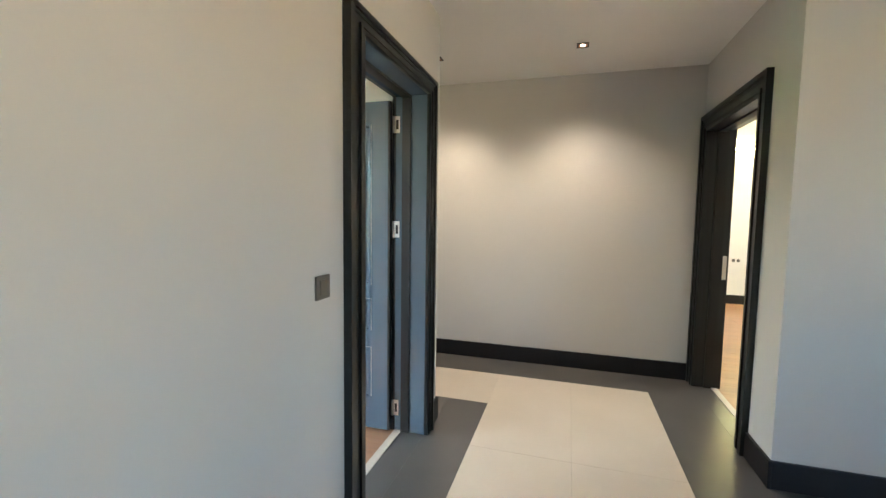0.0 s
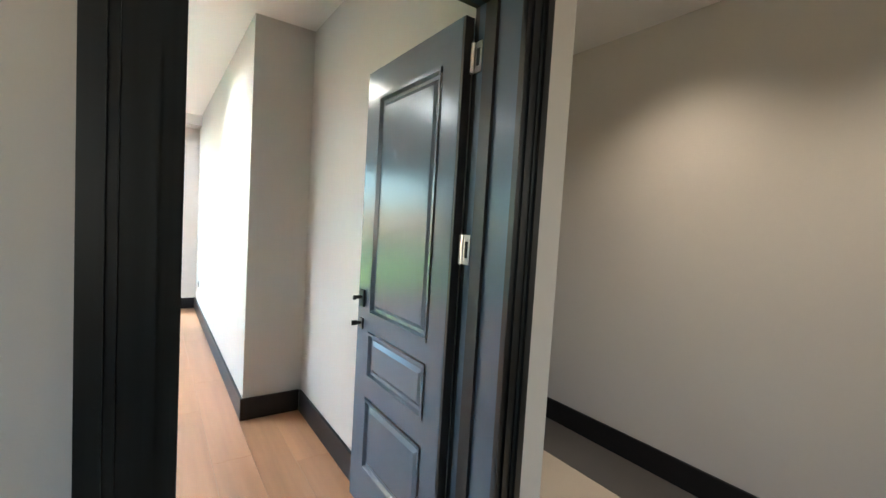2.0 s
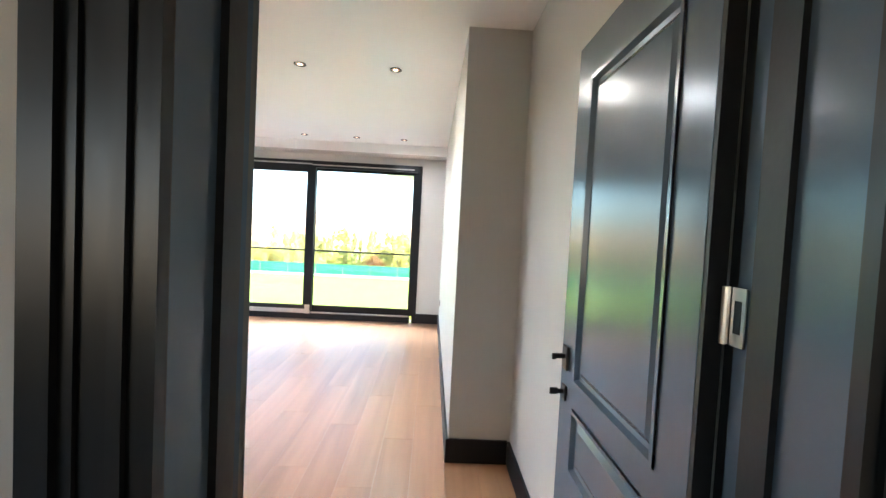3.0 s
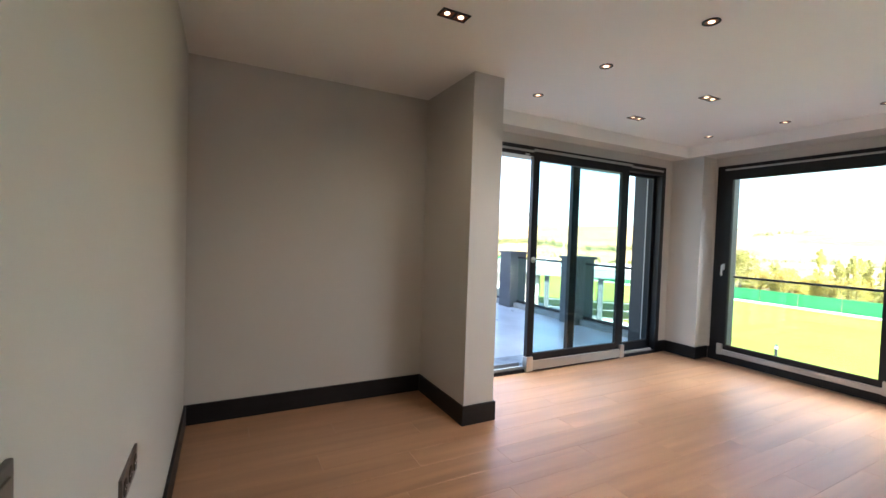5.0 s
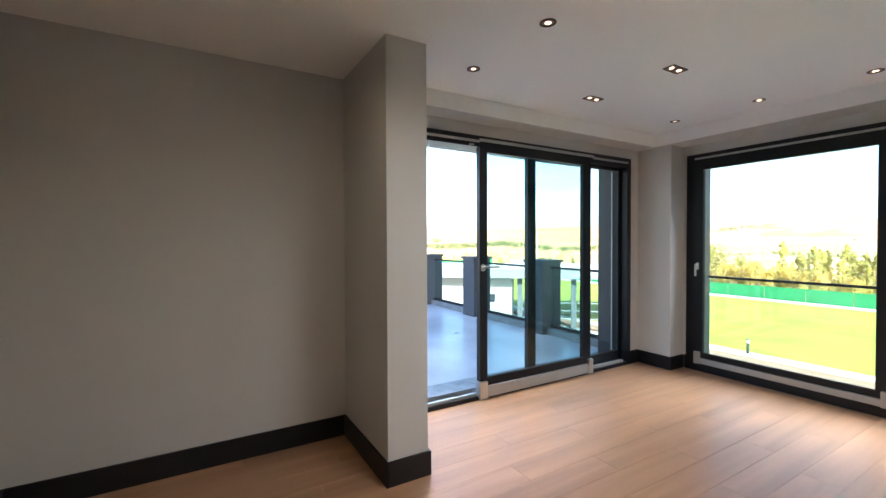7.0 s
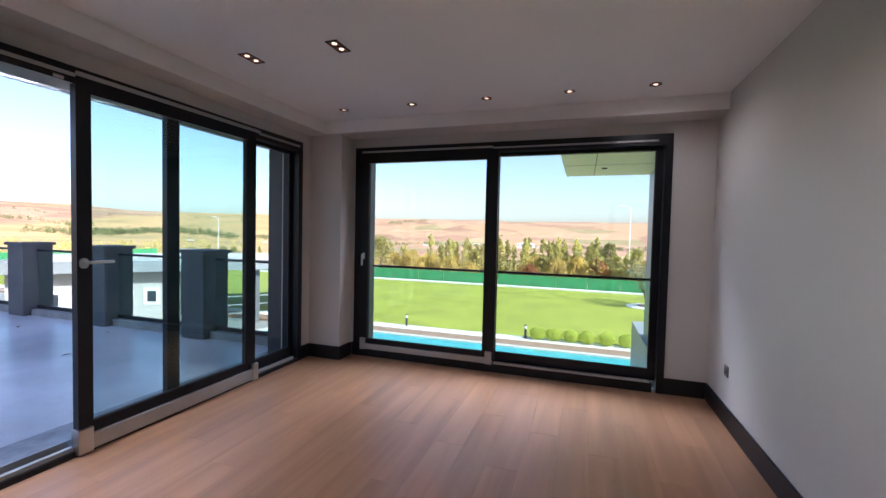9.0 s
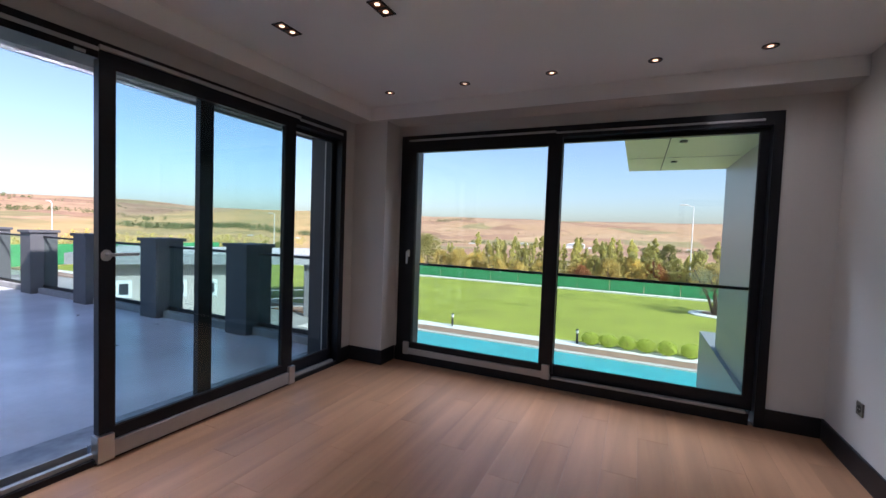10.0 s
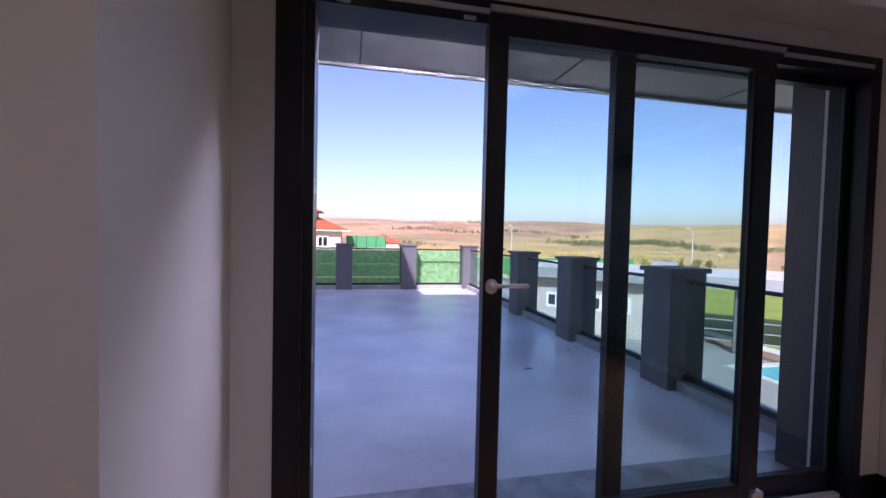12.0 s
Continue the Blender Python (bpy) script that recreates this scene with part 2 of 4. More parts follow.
# ---- builders ----


def box(bm, x0, x1, y0, y1, z0, z1, bevel=0.0):
    r = bmesh.ops.create_cube(bm, size=1.0)
    vs = r["verts"]
    for v in vs:
        v.co = Vector(((x0 + x1) / 2 + v.co.x * abs(x1 - x0), (y0 + y1) / 2 + v.co.y * abs(y1 - y0), (z0 + z1) / 2 + v.co.z * abs(z1 - z0)))
    if bevel:
        es = list({e for v in vs for e in v.link_edges})
        bmesh.ops.bevel(bm, geom=es, offset=bevel, segments=2, affect="EDGES", profile=0.6)
    return bm


def cyl(bm, p, q, r, r2=None, seg=16):
    p, q = Vector(p), Vector(q)
    d = q - p
    m = Matrix.Translation((p + q) / 2) @ d.to_track_quat("Z", "Y").to_matrix().to_4x4()
    bmesh.ops.create_cone(bm, cap_ends=True, segments=seg, radius1=r, radius2=r if r2 is None else r2, depth=d.length, matrix=m)
    return bm


def part(name, bm, mat, parent=None, label="", kind="", smooth=False):
    me = bpy.data.meshes.new(name)
    bmesh.ops.recalc_face_normals(bm, faces=bm.faces)
    bm.to_mesh(me)
    bm.free()
    me.materials.append(mat)
    if smooth:
        me.polygons.foreach_set("use_smooth", [True] * len(me.polygons))
    ob = new(name, me)
    ob.parent = parent
    return tagged(ob, label=label, kind=kind)


def boxes(name, rows, mat, parent=None, label="", kind="", bevel=0.0):
    bm = bmesh.new()
    for r in rows:
        box(bm, *r, bevel)
    return part(name, bm, mat, parent, label, kind)


def thing(name, m, label, category, group=""):
    ob = new(name)
    ob.matrix_world = m
    return tagged(ob, label=label, category=category, group=group)


def st(name, rows, mat, parent=None, label=""):
    ob = boxes(name, rows, mat, parent, label)
    return tagged(ob, kind="structure") if parent is None else ob


H = 2.635
# ---- structure: main room ----
st("floor", [(-2.05, 3.95, -5.3, 0.85, -0.3, -0.012), (-6.2, -2.05, -5.3, 2.6, -0.3, -0.012), (-11, -6.2, -9.3, 2.6, -0.3, -0.012), (-6.2, -3.92, -9.3, -5.3, -0.3, -0.012)], M_CONC, label="grey sub floor under the boards and tiles")
st("ceiling", [(-2.05, 4.08, -5.33, 1.05, H, H + 0.25), (-11, -2.05, -9.3, 2.6, H, H + 0.25)], M_CEIL, label="smooth white painted ceiling")
st("ceiling_beam", [(3.54, 3.83, -3.2, 0.62, 2.50, H - 0.002), (0.265, 3.83, 0.62, 0.84, 2.50, H - 0.002)], M_CEIL, label="white dropped plaster band above the windows")
# thin plate: the white band's underside shade is put into its greige colour
st("beam_underside", [(3.543, 3.827, -3.197, 0.62, 2.494, 2.499), (0.268, 3.827, 0.623, 0.838, 2.494, 2.499)], M_WALL, label="underside of the dropped band, its shade put in as greige")
st("wall_west", [(-2.05, -1.85, -2.70, 1.0, 0, H), (-2.05, -1.85, -3.80, -3.60, 0, H), (-2.05, -1.85, -3.60, -2.70, 2.14, H)], M_WALL, label="plain greige painted wall with door opening")
st("wall_niche", [(-1.85, 0.0, 0.797, 1.0, 0, H)], M_WALL, label="plain greige wall of the recess")
st("wall_stub", [(0.0, 0.265, 0.0, 1.0, 0, H)], M_WALL, label="short greige wall end beside the recess")
st("wall_terrace", [(0.265, 0.47, 0.842, 1.05, 0, H), (3.36, 4.08, 0.842, 1.05, 0, H), (0.47, 3.36, 0.842, 1.05, 2.34, H)], M_WALL, label="greige wall around the sliding terrace door")
st("wall_column", [(3.57, 3.83, 0.44, 0.84, 0, H)], M_WALL, label="boxed corner column painted greige")
st("wall_garden", [(3.83, 4.08, 0.35, 0.842, 0, H), (3.83, 4.08, -3.42, -2.80, 0, H), (3.83, 4.08, -2.80, 0.35, 2.34, H)], M_WALL, label="greige wall around the wide garden window")
st("wall_south", [(-0.02, 3.83, -3.42, -3.2, 0, H), (-0.02, 0.2, -3.58, -3.42, 0, H), (-1.85, 0.2, -3.80, -3.58, 0, H)], M_WALL, label="long plain greige wall")
BH, BT = 0.148, 0.016


def baseboard(name, segs):
    bm = bmesh.new()
    for x0, x1, y0, y1 in segs:
        box(bm, x0, x1, y0, y1, 0, BH, 0.003)
    return tagged(part(name, bm, M_BASE), label="tall black lacquered baseboard", kind="structure")


baseboard("baseboard", [(-1.85, -1.85 + BT, -2.57, 0.797), (-1.85 + BT, 0, 0.797 - BT, 0.797), (-BT, 0, -BT, 0.797 - BT), (0, 0.265 + BT, -BT, 0),
                        (0.265, 0.265 + BT, 0, 0.842), (0.265 + BT, 0.42, 0.826, 0.842), (3.41, 3.57, 0.826, 0.842), (3.57 - BT, 3.57, 0.44 - BT, 0.826),
                        (3.57, 3.814, 0.44 - BT, 0.44), (3.814, 3.83, 0.40, 0.44 - BT), (3.814, 3.83, -3.184, -2.85), (-0.02, 3.83, -3.2, -3.184),
                        (-0.036, -0.02, -3.564, -3.184), (-1.85, -0.036, -3.58, -3.564)])

# ---- structure: hall ----
st("hall_wall_south", [(-3.92, 3.0, -5.33, -5.13, 0, H)], M_WALL, label="greige hall wall washed by warm downlights")
st("hall_wall_west", [(-4.085, -3.92, -9.1, -5.04, 0, H), (-4.085, -3.92, -4.01, -3.63, 0, H), (-4.085, -3.92, -5.04, -4.01, 2.12, H)], M_WALL, label="greige hall wall with a second doorway")
st("hall_wall_return", [(-7.2, -4.085, -3.83, -3.63, 0, H)], M_WALL, label="greige hall wall turning away")
# the opening in the west end is unseen, made for the added hall lamp
st("hall_wall_end", [(3.0, 3.2, -5.33, -3.8, 0, H), (-6.4, -6.2, -3.63, -1.5, 0, H), (-6.4, -6.2, 1.8, 2.6, 0, H), (-6.4, -6.2, -1.5, 1.8, 0, 0.9), (-6.4, -6.2, -1.5, 1.8, 2.2, H)], M_WALL, label="plain wall closing the hall")
st("hall_wall_north", [(-6.4, -5.6, 2.4, 2.6, 0, H), (-2.4, -1.85, 2.4, 2.6, 0, H), (-5.6, -2.4, 2.4, 2.6, 0, H), (-2.05, -1.85, 1.0, 2.4, 0, H)], M_WALL, label="plain greige wall behind the walk")
baseboard("baseboard", [(-2.066, -2.05, -2.60, 2.4), (-2.066, -2.05, -3.816, -3.70), (-2.05, 3.0, -3.816, -3.80), (-3.92, 3.0, -5.13, -5.114), (-3.92, -3.904, -3.93, -3.614), (-6.2, -3.92, -3.63, -3.614)])

# ---- structure: far room beyond the second doorway ----
st("far_room_wall", [(-7.4, -7.2, -9.3, -3.63, 0, H), (-7.2, -3.92, -9.3, -9.1, 0, H)], M_WHITE, label="white wall of the bright room beyond the doorway")
baseboard("baseboard", [(-7.2, -7.184, -9.1, -3.83), (-7.184, -4.05, -9.1, -9.084)])
tagged(boxes("led_strip", [(-7.1, -4.1, -9.0, -8.97, 2.50, 2.51)], glow("warm_led", (1.0, 0.80, 0.30), 5.0)), label="warm yellow light strip under the ceiling edge", kind="structure")


# ---- doors ----
def casing(parent, u0, u1, top, w, sgn, w1=None, wt=None):
    """Moulded casing round an opening, in the plane y=0 of its parent, proud towards sgn."""
    prof = ((0.0, 0.022), (0.22, 0.030), (0.34, 0.020), (0.62, 0.026), (0.74, 0.036), (1.0, 0.038))
    w1, wt = w1 or w, wt or w
    for name, kind in (("side_casing", 0), ("side_casing", 1), ("head_casing", 2)):
        bm = bmesh.new()
        for (a, da), (b, _) in zip(prof[:-1], prof[1:]):
            if kind == 0:
                box(bm, u0 - b * w, u0 - a * w, 0, sgn * da, 0, top + b * wt)
            elif kind == 1:
                box(bm, u1 + a * w1, u1 + b * w1, 0, sgn * da, 0, top + b * wt)
            else:
                box(bm, u0 - a * w, u1 + a * w1, 0, sgn * da, top + a * wt, top + b * wt)
        part(name, bm, M_TRIM, parent)


def doorway(name, m, width, top, depth, label, w=0.14, w1=None, wt=None, jamb=None):
    """Jambs and casings. Local x runs along the wall, y through it (0 to depth)."""
    d = thing(name, m, label, "door frame")
    for nm, r in (("jamb", (-0.04, 0, 0, depth, 0, top)), ("jamb", (width, width + 0.04, 0, depth, 0, top)), ("jamb_head", (-0.04, width + 0.04, 0, depth, top, top + 0.04))):
        boxes(nm, [r], jamb or M_DOOR, d)
    for nm, r in (("door_stop", (0, 0.012, depth - 0.10, depth - 0.045, 0, top - 0.012)), ("door_stop", (width - 0.012, width, depth - 0.10, depth - 0.045, 0, top - 0.012)),
                  ("door_stop", (0, width, depth - 0.10, depth - 0.045, top - 0.012, top))):
        boxes(nm, [r], M_BLACK, d)
    casing(d, 0, width, top, w, -1, w1, wt)
    if depth > 0.15:
        back = new("back_casing")
        back.parent = d
        back.location = (0, depth, 0)
        casing(back, 0, width, top, w - 0.03, 1)
    boxes("threshold", [(0, width, depth - 0.045, depth, -0.011, 0.004)], M_COPING, d, "thin pale threshold strip")
    boxes("threshold_tile", [(0, width, 0, depth - 0.047, -0.011, 0.0)], M_TILED, d, "graphite tile inside the doorway")
    return d


# local x of the doorway runs along +y, local y towards +x
def wall_x(x, y, flip=1):
    return Matrix(((0, flip, 0, x), (1, 0, 0, y), (0, 0, 1, 0), (0, 0, 0, 1)))


d1 = doorway("door_1", Matrix(((0, 1, 0, -2.05), (-1, 0, 0, -2.733), (0, 0, 1, 0), (0, 0, 0, 1))), 0.833, 2.095, 0.2, "black moulded door frame with slate jambs", 0.142, 0.095, 0.09)
d2 = doorway("door_2", Matrix(((0, -1, 0, -3.92), (1, 0, 0, -5.00), (0, 0, 1, 0), (0, 0, 0, 1))), 0.95, 2.08, 0.165, "black moulded door frame of the second doorway", 0.12, 0.13, 0.13, M_TRIM)


def leaf(m, w, h, label):
    """Door leaf: local x from the hinge to the free edge, y is the face normal (face at 0, body behind), z up."""
    t = 0.036
    d = thing("door_leaf", m, label, "door")
    panels = ((0.11, w - 0.125, 0.923, 1.92), (0.11, w - 0.125, 0.628, 0.842), (0.11, w - 0.125, 0.19, 0.53))
    bm = bmesh.new()
    xs = (0, panels[0][0], panels[0][1], w)
    box(bm, xs[0], xs[1], -t, 0, 0, h)
    box(bm, xs[2], xs[3], -t, 0, 0, h)
    zs = [0] + [v for p in reversed(panels) for v in p[2:]] + [h]
    for i in range(0, len(zs), 2):
        box(bm, xs[1], xs[2], -t, 0, zs[i], zs[i + 1])
    part("slab", bm, M_DOOR, d)
    boxes("edge_band", [(-0.012, 0, -t, -0.001, 0, h)], M_BLACK, d, "black hinge edge")
    for x0, x1, z0, z1 in panels:
        bm = bmesh.new()
        rings = []
        for inset, y in ((0, 0.006), (0.014, 0.005), (0.022, -0.010), (0.034, -0.012), (0.052, -0.003), (0.06, -0.003)):
            rings.append([bm.verts.new((x, y, z)) for x, z in ((x0 + inset, z0 + inset), (x1 - inset, z0 + inset), (x1 - inset, z1 - inset), (x0 + inset, z1 - inset))])
        for a, b in zip(rings[:-1], rings[1:]):
            for i in range(4):
                bm.faces.new((a[i], a[(i + 1) % 4], b[(i + 1) % 4], b[i]))
        bm.faces.new(rings[-1])
        part("moulded_panel", bm, M_DOOR, d)
    hx = w - 0.055
    hd = boxes("handle", [(hx - 0.024, hx + 0.024, 0.002, 0.012, 0.95, 1.03)], M_BLACK, d, "black lever handle", bevel=0.003)
    bm = cyl(bmesh.new(), (hx, 0.01, 0.995), (hx, 0.05, 0.995), 0.009)
    box(bm, hx - 0.012, hx + 0.11 - 0.23 + 0.12, 0.042, 0.056, 0.984, 1.004, 0.003)
    part("lever", bm, M_BLACK, hd)
    bm = box(bmesh.new(), hx - 0.02, hx + 0.02, 0.002, 0.010, 0.845, 0.895, 0.003)
    cyl(bm, (hx, 0.008, 0.872), (hx, 0.03, 0.872), 0.008)
    box(bm, hx - 0.003, hx + 0.003, 0.028, 0.055, 0.862, 0.884)
    part("keyhole_rose", bm, M_BLACK, d)
    for z in (0.14, 1.279, 1.915):
        hg = boxes("hinge", [(-0.062, -0.030, -0.037, -0.0345, z - 0.05, z + 0.05)], M_STEEL, d, "steel butt hinge")
        boxes("plate_recess", [(-0.054, -0.038, -0.0345, -0.0335, z - 0.028, z + 0.028)], M_BLACK, hg)
        cyl_ = cyl(bmesh.new(), (-0.022, -0.030, z - 0.05), (-0.022, -0.030, z + 0.05), 0.007, seg=10)
        part("pin", cyl_, M_STEEL, hg)
    return d


leaf(pose(-1.815, -3.526, 0.012), 0.735, 2.05, "slate lacquered three panel door standing open against the wall")
boxes("strike_plate", [(0.0, 0.003, 0.148, 0.176, 0.90, 1.09)], M_STEEL, d2, "steel strike plate")


# ---- sliding windows ----
def pane(parent, x0, x1, y, z0, z1, mat, name="pane"):
    ob = boxes(name, [(x0, x1, y - 0.004, y + 0.004, z0, z1)], mat, parent, "clear window glass")
    ob.visible_shadow = False
    return ob


def sash(parent, x0, x1, y, z0, z1, l, r, b, t, mat, name):
    s = boxes(name, [(x0, x0 + l, y - 0.025, y + 0.025, z0, z1), (x1 - r, x1, y - 0.025, y + 0.025, z0, z1), (x0 + l, x1 - r, y - 0.025, y + 0.025, z0, z0 + b), (x0 + l, x1 - r, y - 0.025, y + 0.025, z1 - t, z1)],
              M_FRAME, parent, "black aluminium sash")
    pane(s, x0 + l, x1 - r, y, z0 + b, z1 - t, mat)
    bd = 0.008
    boxes("glazing_bead", [(x0 + l, x0 + l + bd, y - 0.02, y - 0.006, z0 + b, z1 - t), (x1 - r - bd, x1 - r, y - 0.02, y - 0.006, z0 + b, z1 - t), (x0 + l, x1 - r, y - 0.02, y - 0.006, z0 + b, z0 + b + bd)], M_BLACK, s)
    return s


def outer_frame(parent, w, top, fr, z0=0.0):
    boxes("frame", [(0, fr, -0.022, 0.13, z0, top), (w - fr * 0.65, w, -0.022, 0.18, z0, top), (fr, w - fr * 0.65, -0.022, 0.18, top - 0.10, top)], M_FRAME, parent, "black aluminium outer frame")


def lever(parent, x, z, y, along, length, label, vertical=False):
    bm = bmesh.new()
    if vertical:
        box(bm, x - 0.014, x + 0.014, y - 0.008, y, z - 0.03, z + 0.045, 0.004)
        cyl(bm, (x, y, z + 0.02), (x, y - 0.04, z + 0.02), 0.008)
        box(bm, x - 0.010, x + 0.010, y - 0.05, y - 0.036, z - 0.10, z + 0.03, 0.005)
    else:
        cyl(bm, (x, y, z), (x, y - 0.009, z), 0.026, seg=24)
        cyl(bm, (x, y, z - 0.012), (x, y - 0.007, z - 0.012), 0.026, seg=24)
        cyl(bm, (x, y, z), (x, y - 0.045, z), 0.009)
        box(bm, x, x + along * length, y - 0.055, y - 0.038, z - 0.009, z + 0.009, 0.006)
    return part("handle", bm, M_STEEL, parent, label)


T = thing("window_1", pose(0.42, 0.842, 0), "wide black aluminium sliding terrace door, left leaf slid open", "sliding door")
T["label"] = "wide black aluminium sliding door to the terrace, slid partly open"
W1 = 2.99
outer_frame(T, W1, 2.385, 0.10)
boxes("inner_jamb", [(0.10, 0.14, 0.0, 0.17, 0.0, 2.29)], M_FRAME, T)
boxes("track", [(0.0, W1, -0.022, 0.18, -0.01, 0.035)], M_FRAME, T, "black bottom track")
boxes("track_rail", [(0.1, 0.83, 0.0, 0.03, 0.035, 0.06), (2.33, W1 - 0.1, 0.0, 0.03, 0.035, 0.06), (0.1, 0.83, 0.09, 0.10, 0.035, 0.075)], M_ALU, T, "grey metal rail in the track")
s = sash(T, 1.485, W1 - 0.05, 0.09, 0.05, 2.30, 0.10, 0.05, 0.10, 0.05, M_GLASS, "fixed_sash")
s = sash(T, 0.83, 2.30, 0.0, 0.12, 2.345, 0.08, 0.11, 0.07, 0.10, M_GLASS2, "sliding_sash")
lever(s, 0.865, 1.205, -0.027, 1, 0.15, "brushed steel lever handle")
boxes("kick_profile", [(0.90, 2.25, -0.045, 0.02, 0.02, 0.118)], M_ALU, T, "grey aluminium bottom cover profile", bevel=0.004)
boxes("end_block", [(0.815, 0.90, -0.052, 0.02, 0.012, 0.165)], M_STEEL, T, bevel=0.003)
boxes("end_block", [(2.25, 2.315, -0.052, 0.02, 0.012, 0.165)], M_STEEL, T, bevel=0.003)
boxes("top_cover", [(0.83, 2.34, -0.040, -0.022, 2.335, 2.36)], M_ALU, T, "grey aluminium top cover strip", bevel=0.003)
boxes("top_cover", [(0.08, 0.83, -0.030, -0.022, 2.322, 2.345)], M_ALU, T, "grey aluminium top cover strip", bevel=0.003)
boxes("top_cover", [(2.34, 2.93, -0.030, -0.022, 2.322, 2.345)], M_ALU, T, "grey aluminium top cover strip", bevel=0.003)
for z in (0.513, 0.929, 1.59):
    boxes("strike_plate", [(0.14, 0.144, 0.0, 0.02, z - 0.03, z + 0.03)], M_STEEL, T, "small steel strike plate")
for x in (0.22, 0.72):
    boxes("guide_clip", [(x, x + 0.05, -0.03, -0.022, 2.29, 2.305)], M_ALU, T)

G = thing("window_2", Matrix(((0, 1, 0, 3.83), (-1, 0, 0, 0.40), (0, 0, 1, 0), (0, 0, 0, 1))), "wide black aluminium sliding window over the garden, closed", "window")
W2 = 3.25
outer_frame(G, W2, 2.385, 0.10)
boxes("bottom_frame", [(0.1, W2 - 0.1, -0.022, 0.18, 0.0, 0.09)], M_FRAME, G, "black aluminium bottom frame")
s = sash(G, 1.53, W2 - 0.065, 0.09, 0.09, 2.32, 0.12, 0.06, 0.10, 0.07, M_GLASS, "fixed_sash")
s = sash(G, 0.09, 1.66, 0.0, 0.13, 2.32, 0.085, 0.12, 0.075, 0.11, M_GLASS, "sliding_sash")
lever(s, 0.125, 1.15, -0.027, 1, 0.12, "brushed steel lever handle", True)
boxes("kick_profile", [(0.16, 1.57, -0.045, 0.02, 0.09, 0.15)], M_ALU, G, "grey aluminium bottom cover profile", bevel=0.004)
boxes("end_block", [(0.10, 0.16, -0.052, 0.02, 0.085, 0.215)], M_ALU, G, bevel=0.003)
boxes("end_block", [(1.57, 1.64, -0.052, 0.02, 0.085, 0.215)], M_ALU, G, bevel=0.003)
boxes("bottom_rail", [(1.66, W2 - 0.12, -0.03, 0.02, 0.09, 0.105)], M_ALU, G, "grey metal rail in the track")
boxes("top_cover", [(0.09, 1.60, -0.034, -0.022, 2.325, 2.345)], M_ALU, G, "grey aluminium top cover strip", bevel=0.003)
boxes("top_cover", [(1.60, W2 - 0.12, -0.030, -0.022, 2.315, 2.332)], M_ALU, G, "grey aluminium top cover strip", bevel=0.003)
st("window_reveal", [(3.965, 4.08, 0.285, 0.35, 0.0, 2.34), (3.965, 4.08, -2.80, -2.775, 0.0, 2.34)], M_CLAD, label="pale outer window reveal")
g = thing("guard_rail", pose(4.06, 0, 0), "black metal guard rail with glass outside the window", "railing")
boxes("rail", [(-0.015, 0.015, -2.80, 0.35, 1.015, 1.04)], M_BLACK, g, bevel=0.004)
ob = boxes("pane", [(-0.004, 0.004, -2.78, 0.33, 0.12, 1.014)], M_BALG, g, "clear guard glass")
ob.visible_shadow = False


# ---- downlights ----
def ring_light(m, label="small round recessed downlight, warm lit", group="round ceiling downlights", name="ceiling_light"):
    d = thing(name, m, label, "ceiling light", group)
    bm = bmesh.new()
    seg = 24
    prof = ((0.046, 0.0), (0.046, -0.004), (0.040, -0.006), (0.034, -0.003), (0.030, 0.012), (0.022, 0.02))
    rings = [[bm.verts.new((r * math.cos(a), r * math.sin(a), z)) for a in [2 * math.pi * i / seg for i in range(seg)]] for r, z in prof]
    for a, b in zip(rings[:-1], rings[1:]):
        for i in range(seg):
            bm.faces.new((a[i], a[(i + 1) % seg], b[(i + 1) % seg], b[i]))
    part("bezel", bm, M_BLACK, d, "black bezel ring")
    part("reflector", cyl(bmesh.new(), (0, 0, -0.0015), (0, 0, 0), 0.034, seg=20), M_COPPER, d, "copper tinted reflector")
    part("bulb", cyl(bmesh.new(), (0, 0, -0.003), (0, 0, -0.001), 0.017, seg=20), M_BULB, d, "glowing warm bulb")
    return d


def square_light(m, n, label, group):
    """Square-bezel fitting with n lamps along local x."""
    d = thing("ceiling_light", m, label, "ceiling light", group)
    w, h = 0.085 * n, 0.085
    bm = bmesh.new()
    e = 0.010
    for r in ((-w / 2, w / 2, -h / 2, -h / 2 + e), (-w / 2, w / 2, h / 2 - e, h / 2), (-w / 2, -w / 2 + e, -h / 2 + e, h / 2 - e), (w / 2 - e, w / 2, -h / 2 + e, h / 2 - e)):
        box(bm, *r, -0.006, 0)
    for i in range(1, n):
        x = -w / 2 + i * 0.085
        box(bm, x - 0.006, x + 0.006, -h / 2 + e, h / 2 - e, -0.005, 0)
    part("bezel", bm, M_BLACK, d, "black square bezel")
    for i in range(n):
        x = -w / 2 + 0.0425 + i * 0.085
        bm = bmesh.new()
        rings = [[bm.verts.new((x + r * u, r * v, z)) for u, v in ((-1, -1), (1, -1), (1, 1), (-1, 1))] for r, z in ((0.034, -0.0045), (0.019, -0.0022))]
        for k in range(4):
            bm.faces.new((rings[0][k], rings[0][(k + 1) % 4], rings[1][(k + 1) % 4], rings[1][k]))
        part("reflector", bm, M_COPPER, d, "copper tinted square reflector")
        part("bulb", cyl(bmesh.new(), (x, 0, -0.004), (x, 0, -0.002), 0.016, seg=20), M_BULB, d, "glowing warm bulb")
        boxes("baffle", [(x - 0.034, x + 0.034, -0.034, 0.034, -0.002, -0.0005)], M_BLACK, d)
    return d


first = ring_light(pose(0.72, 0.151, H - 0.001))
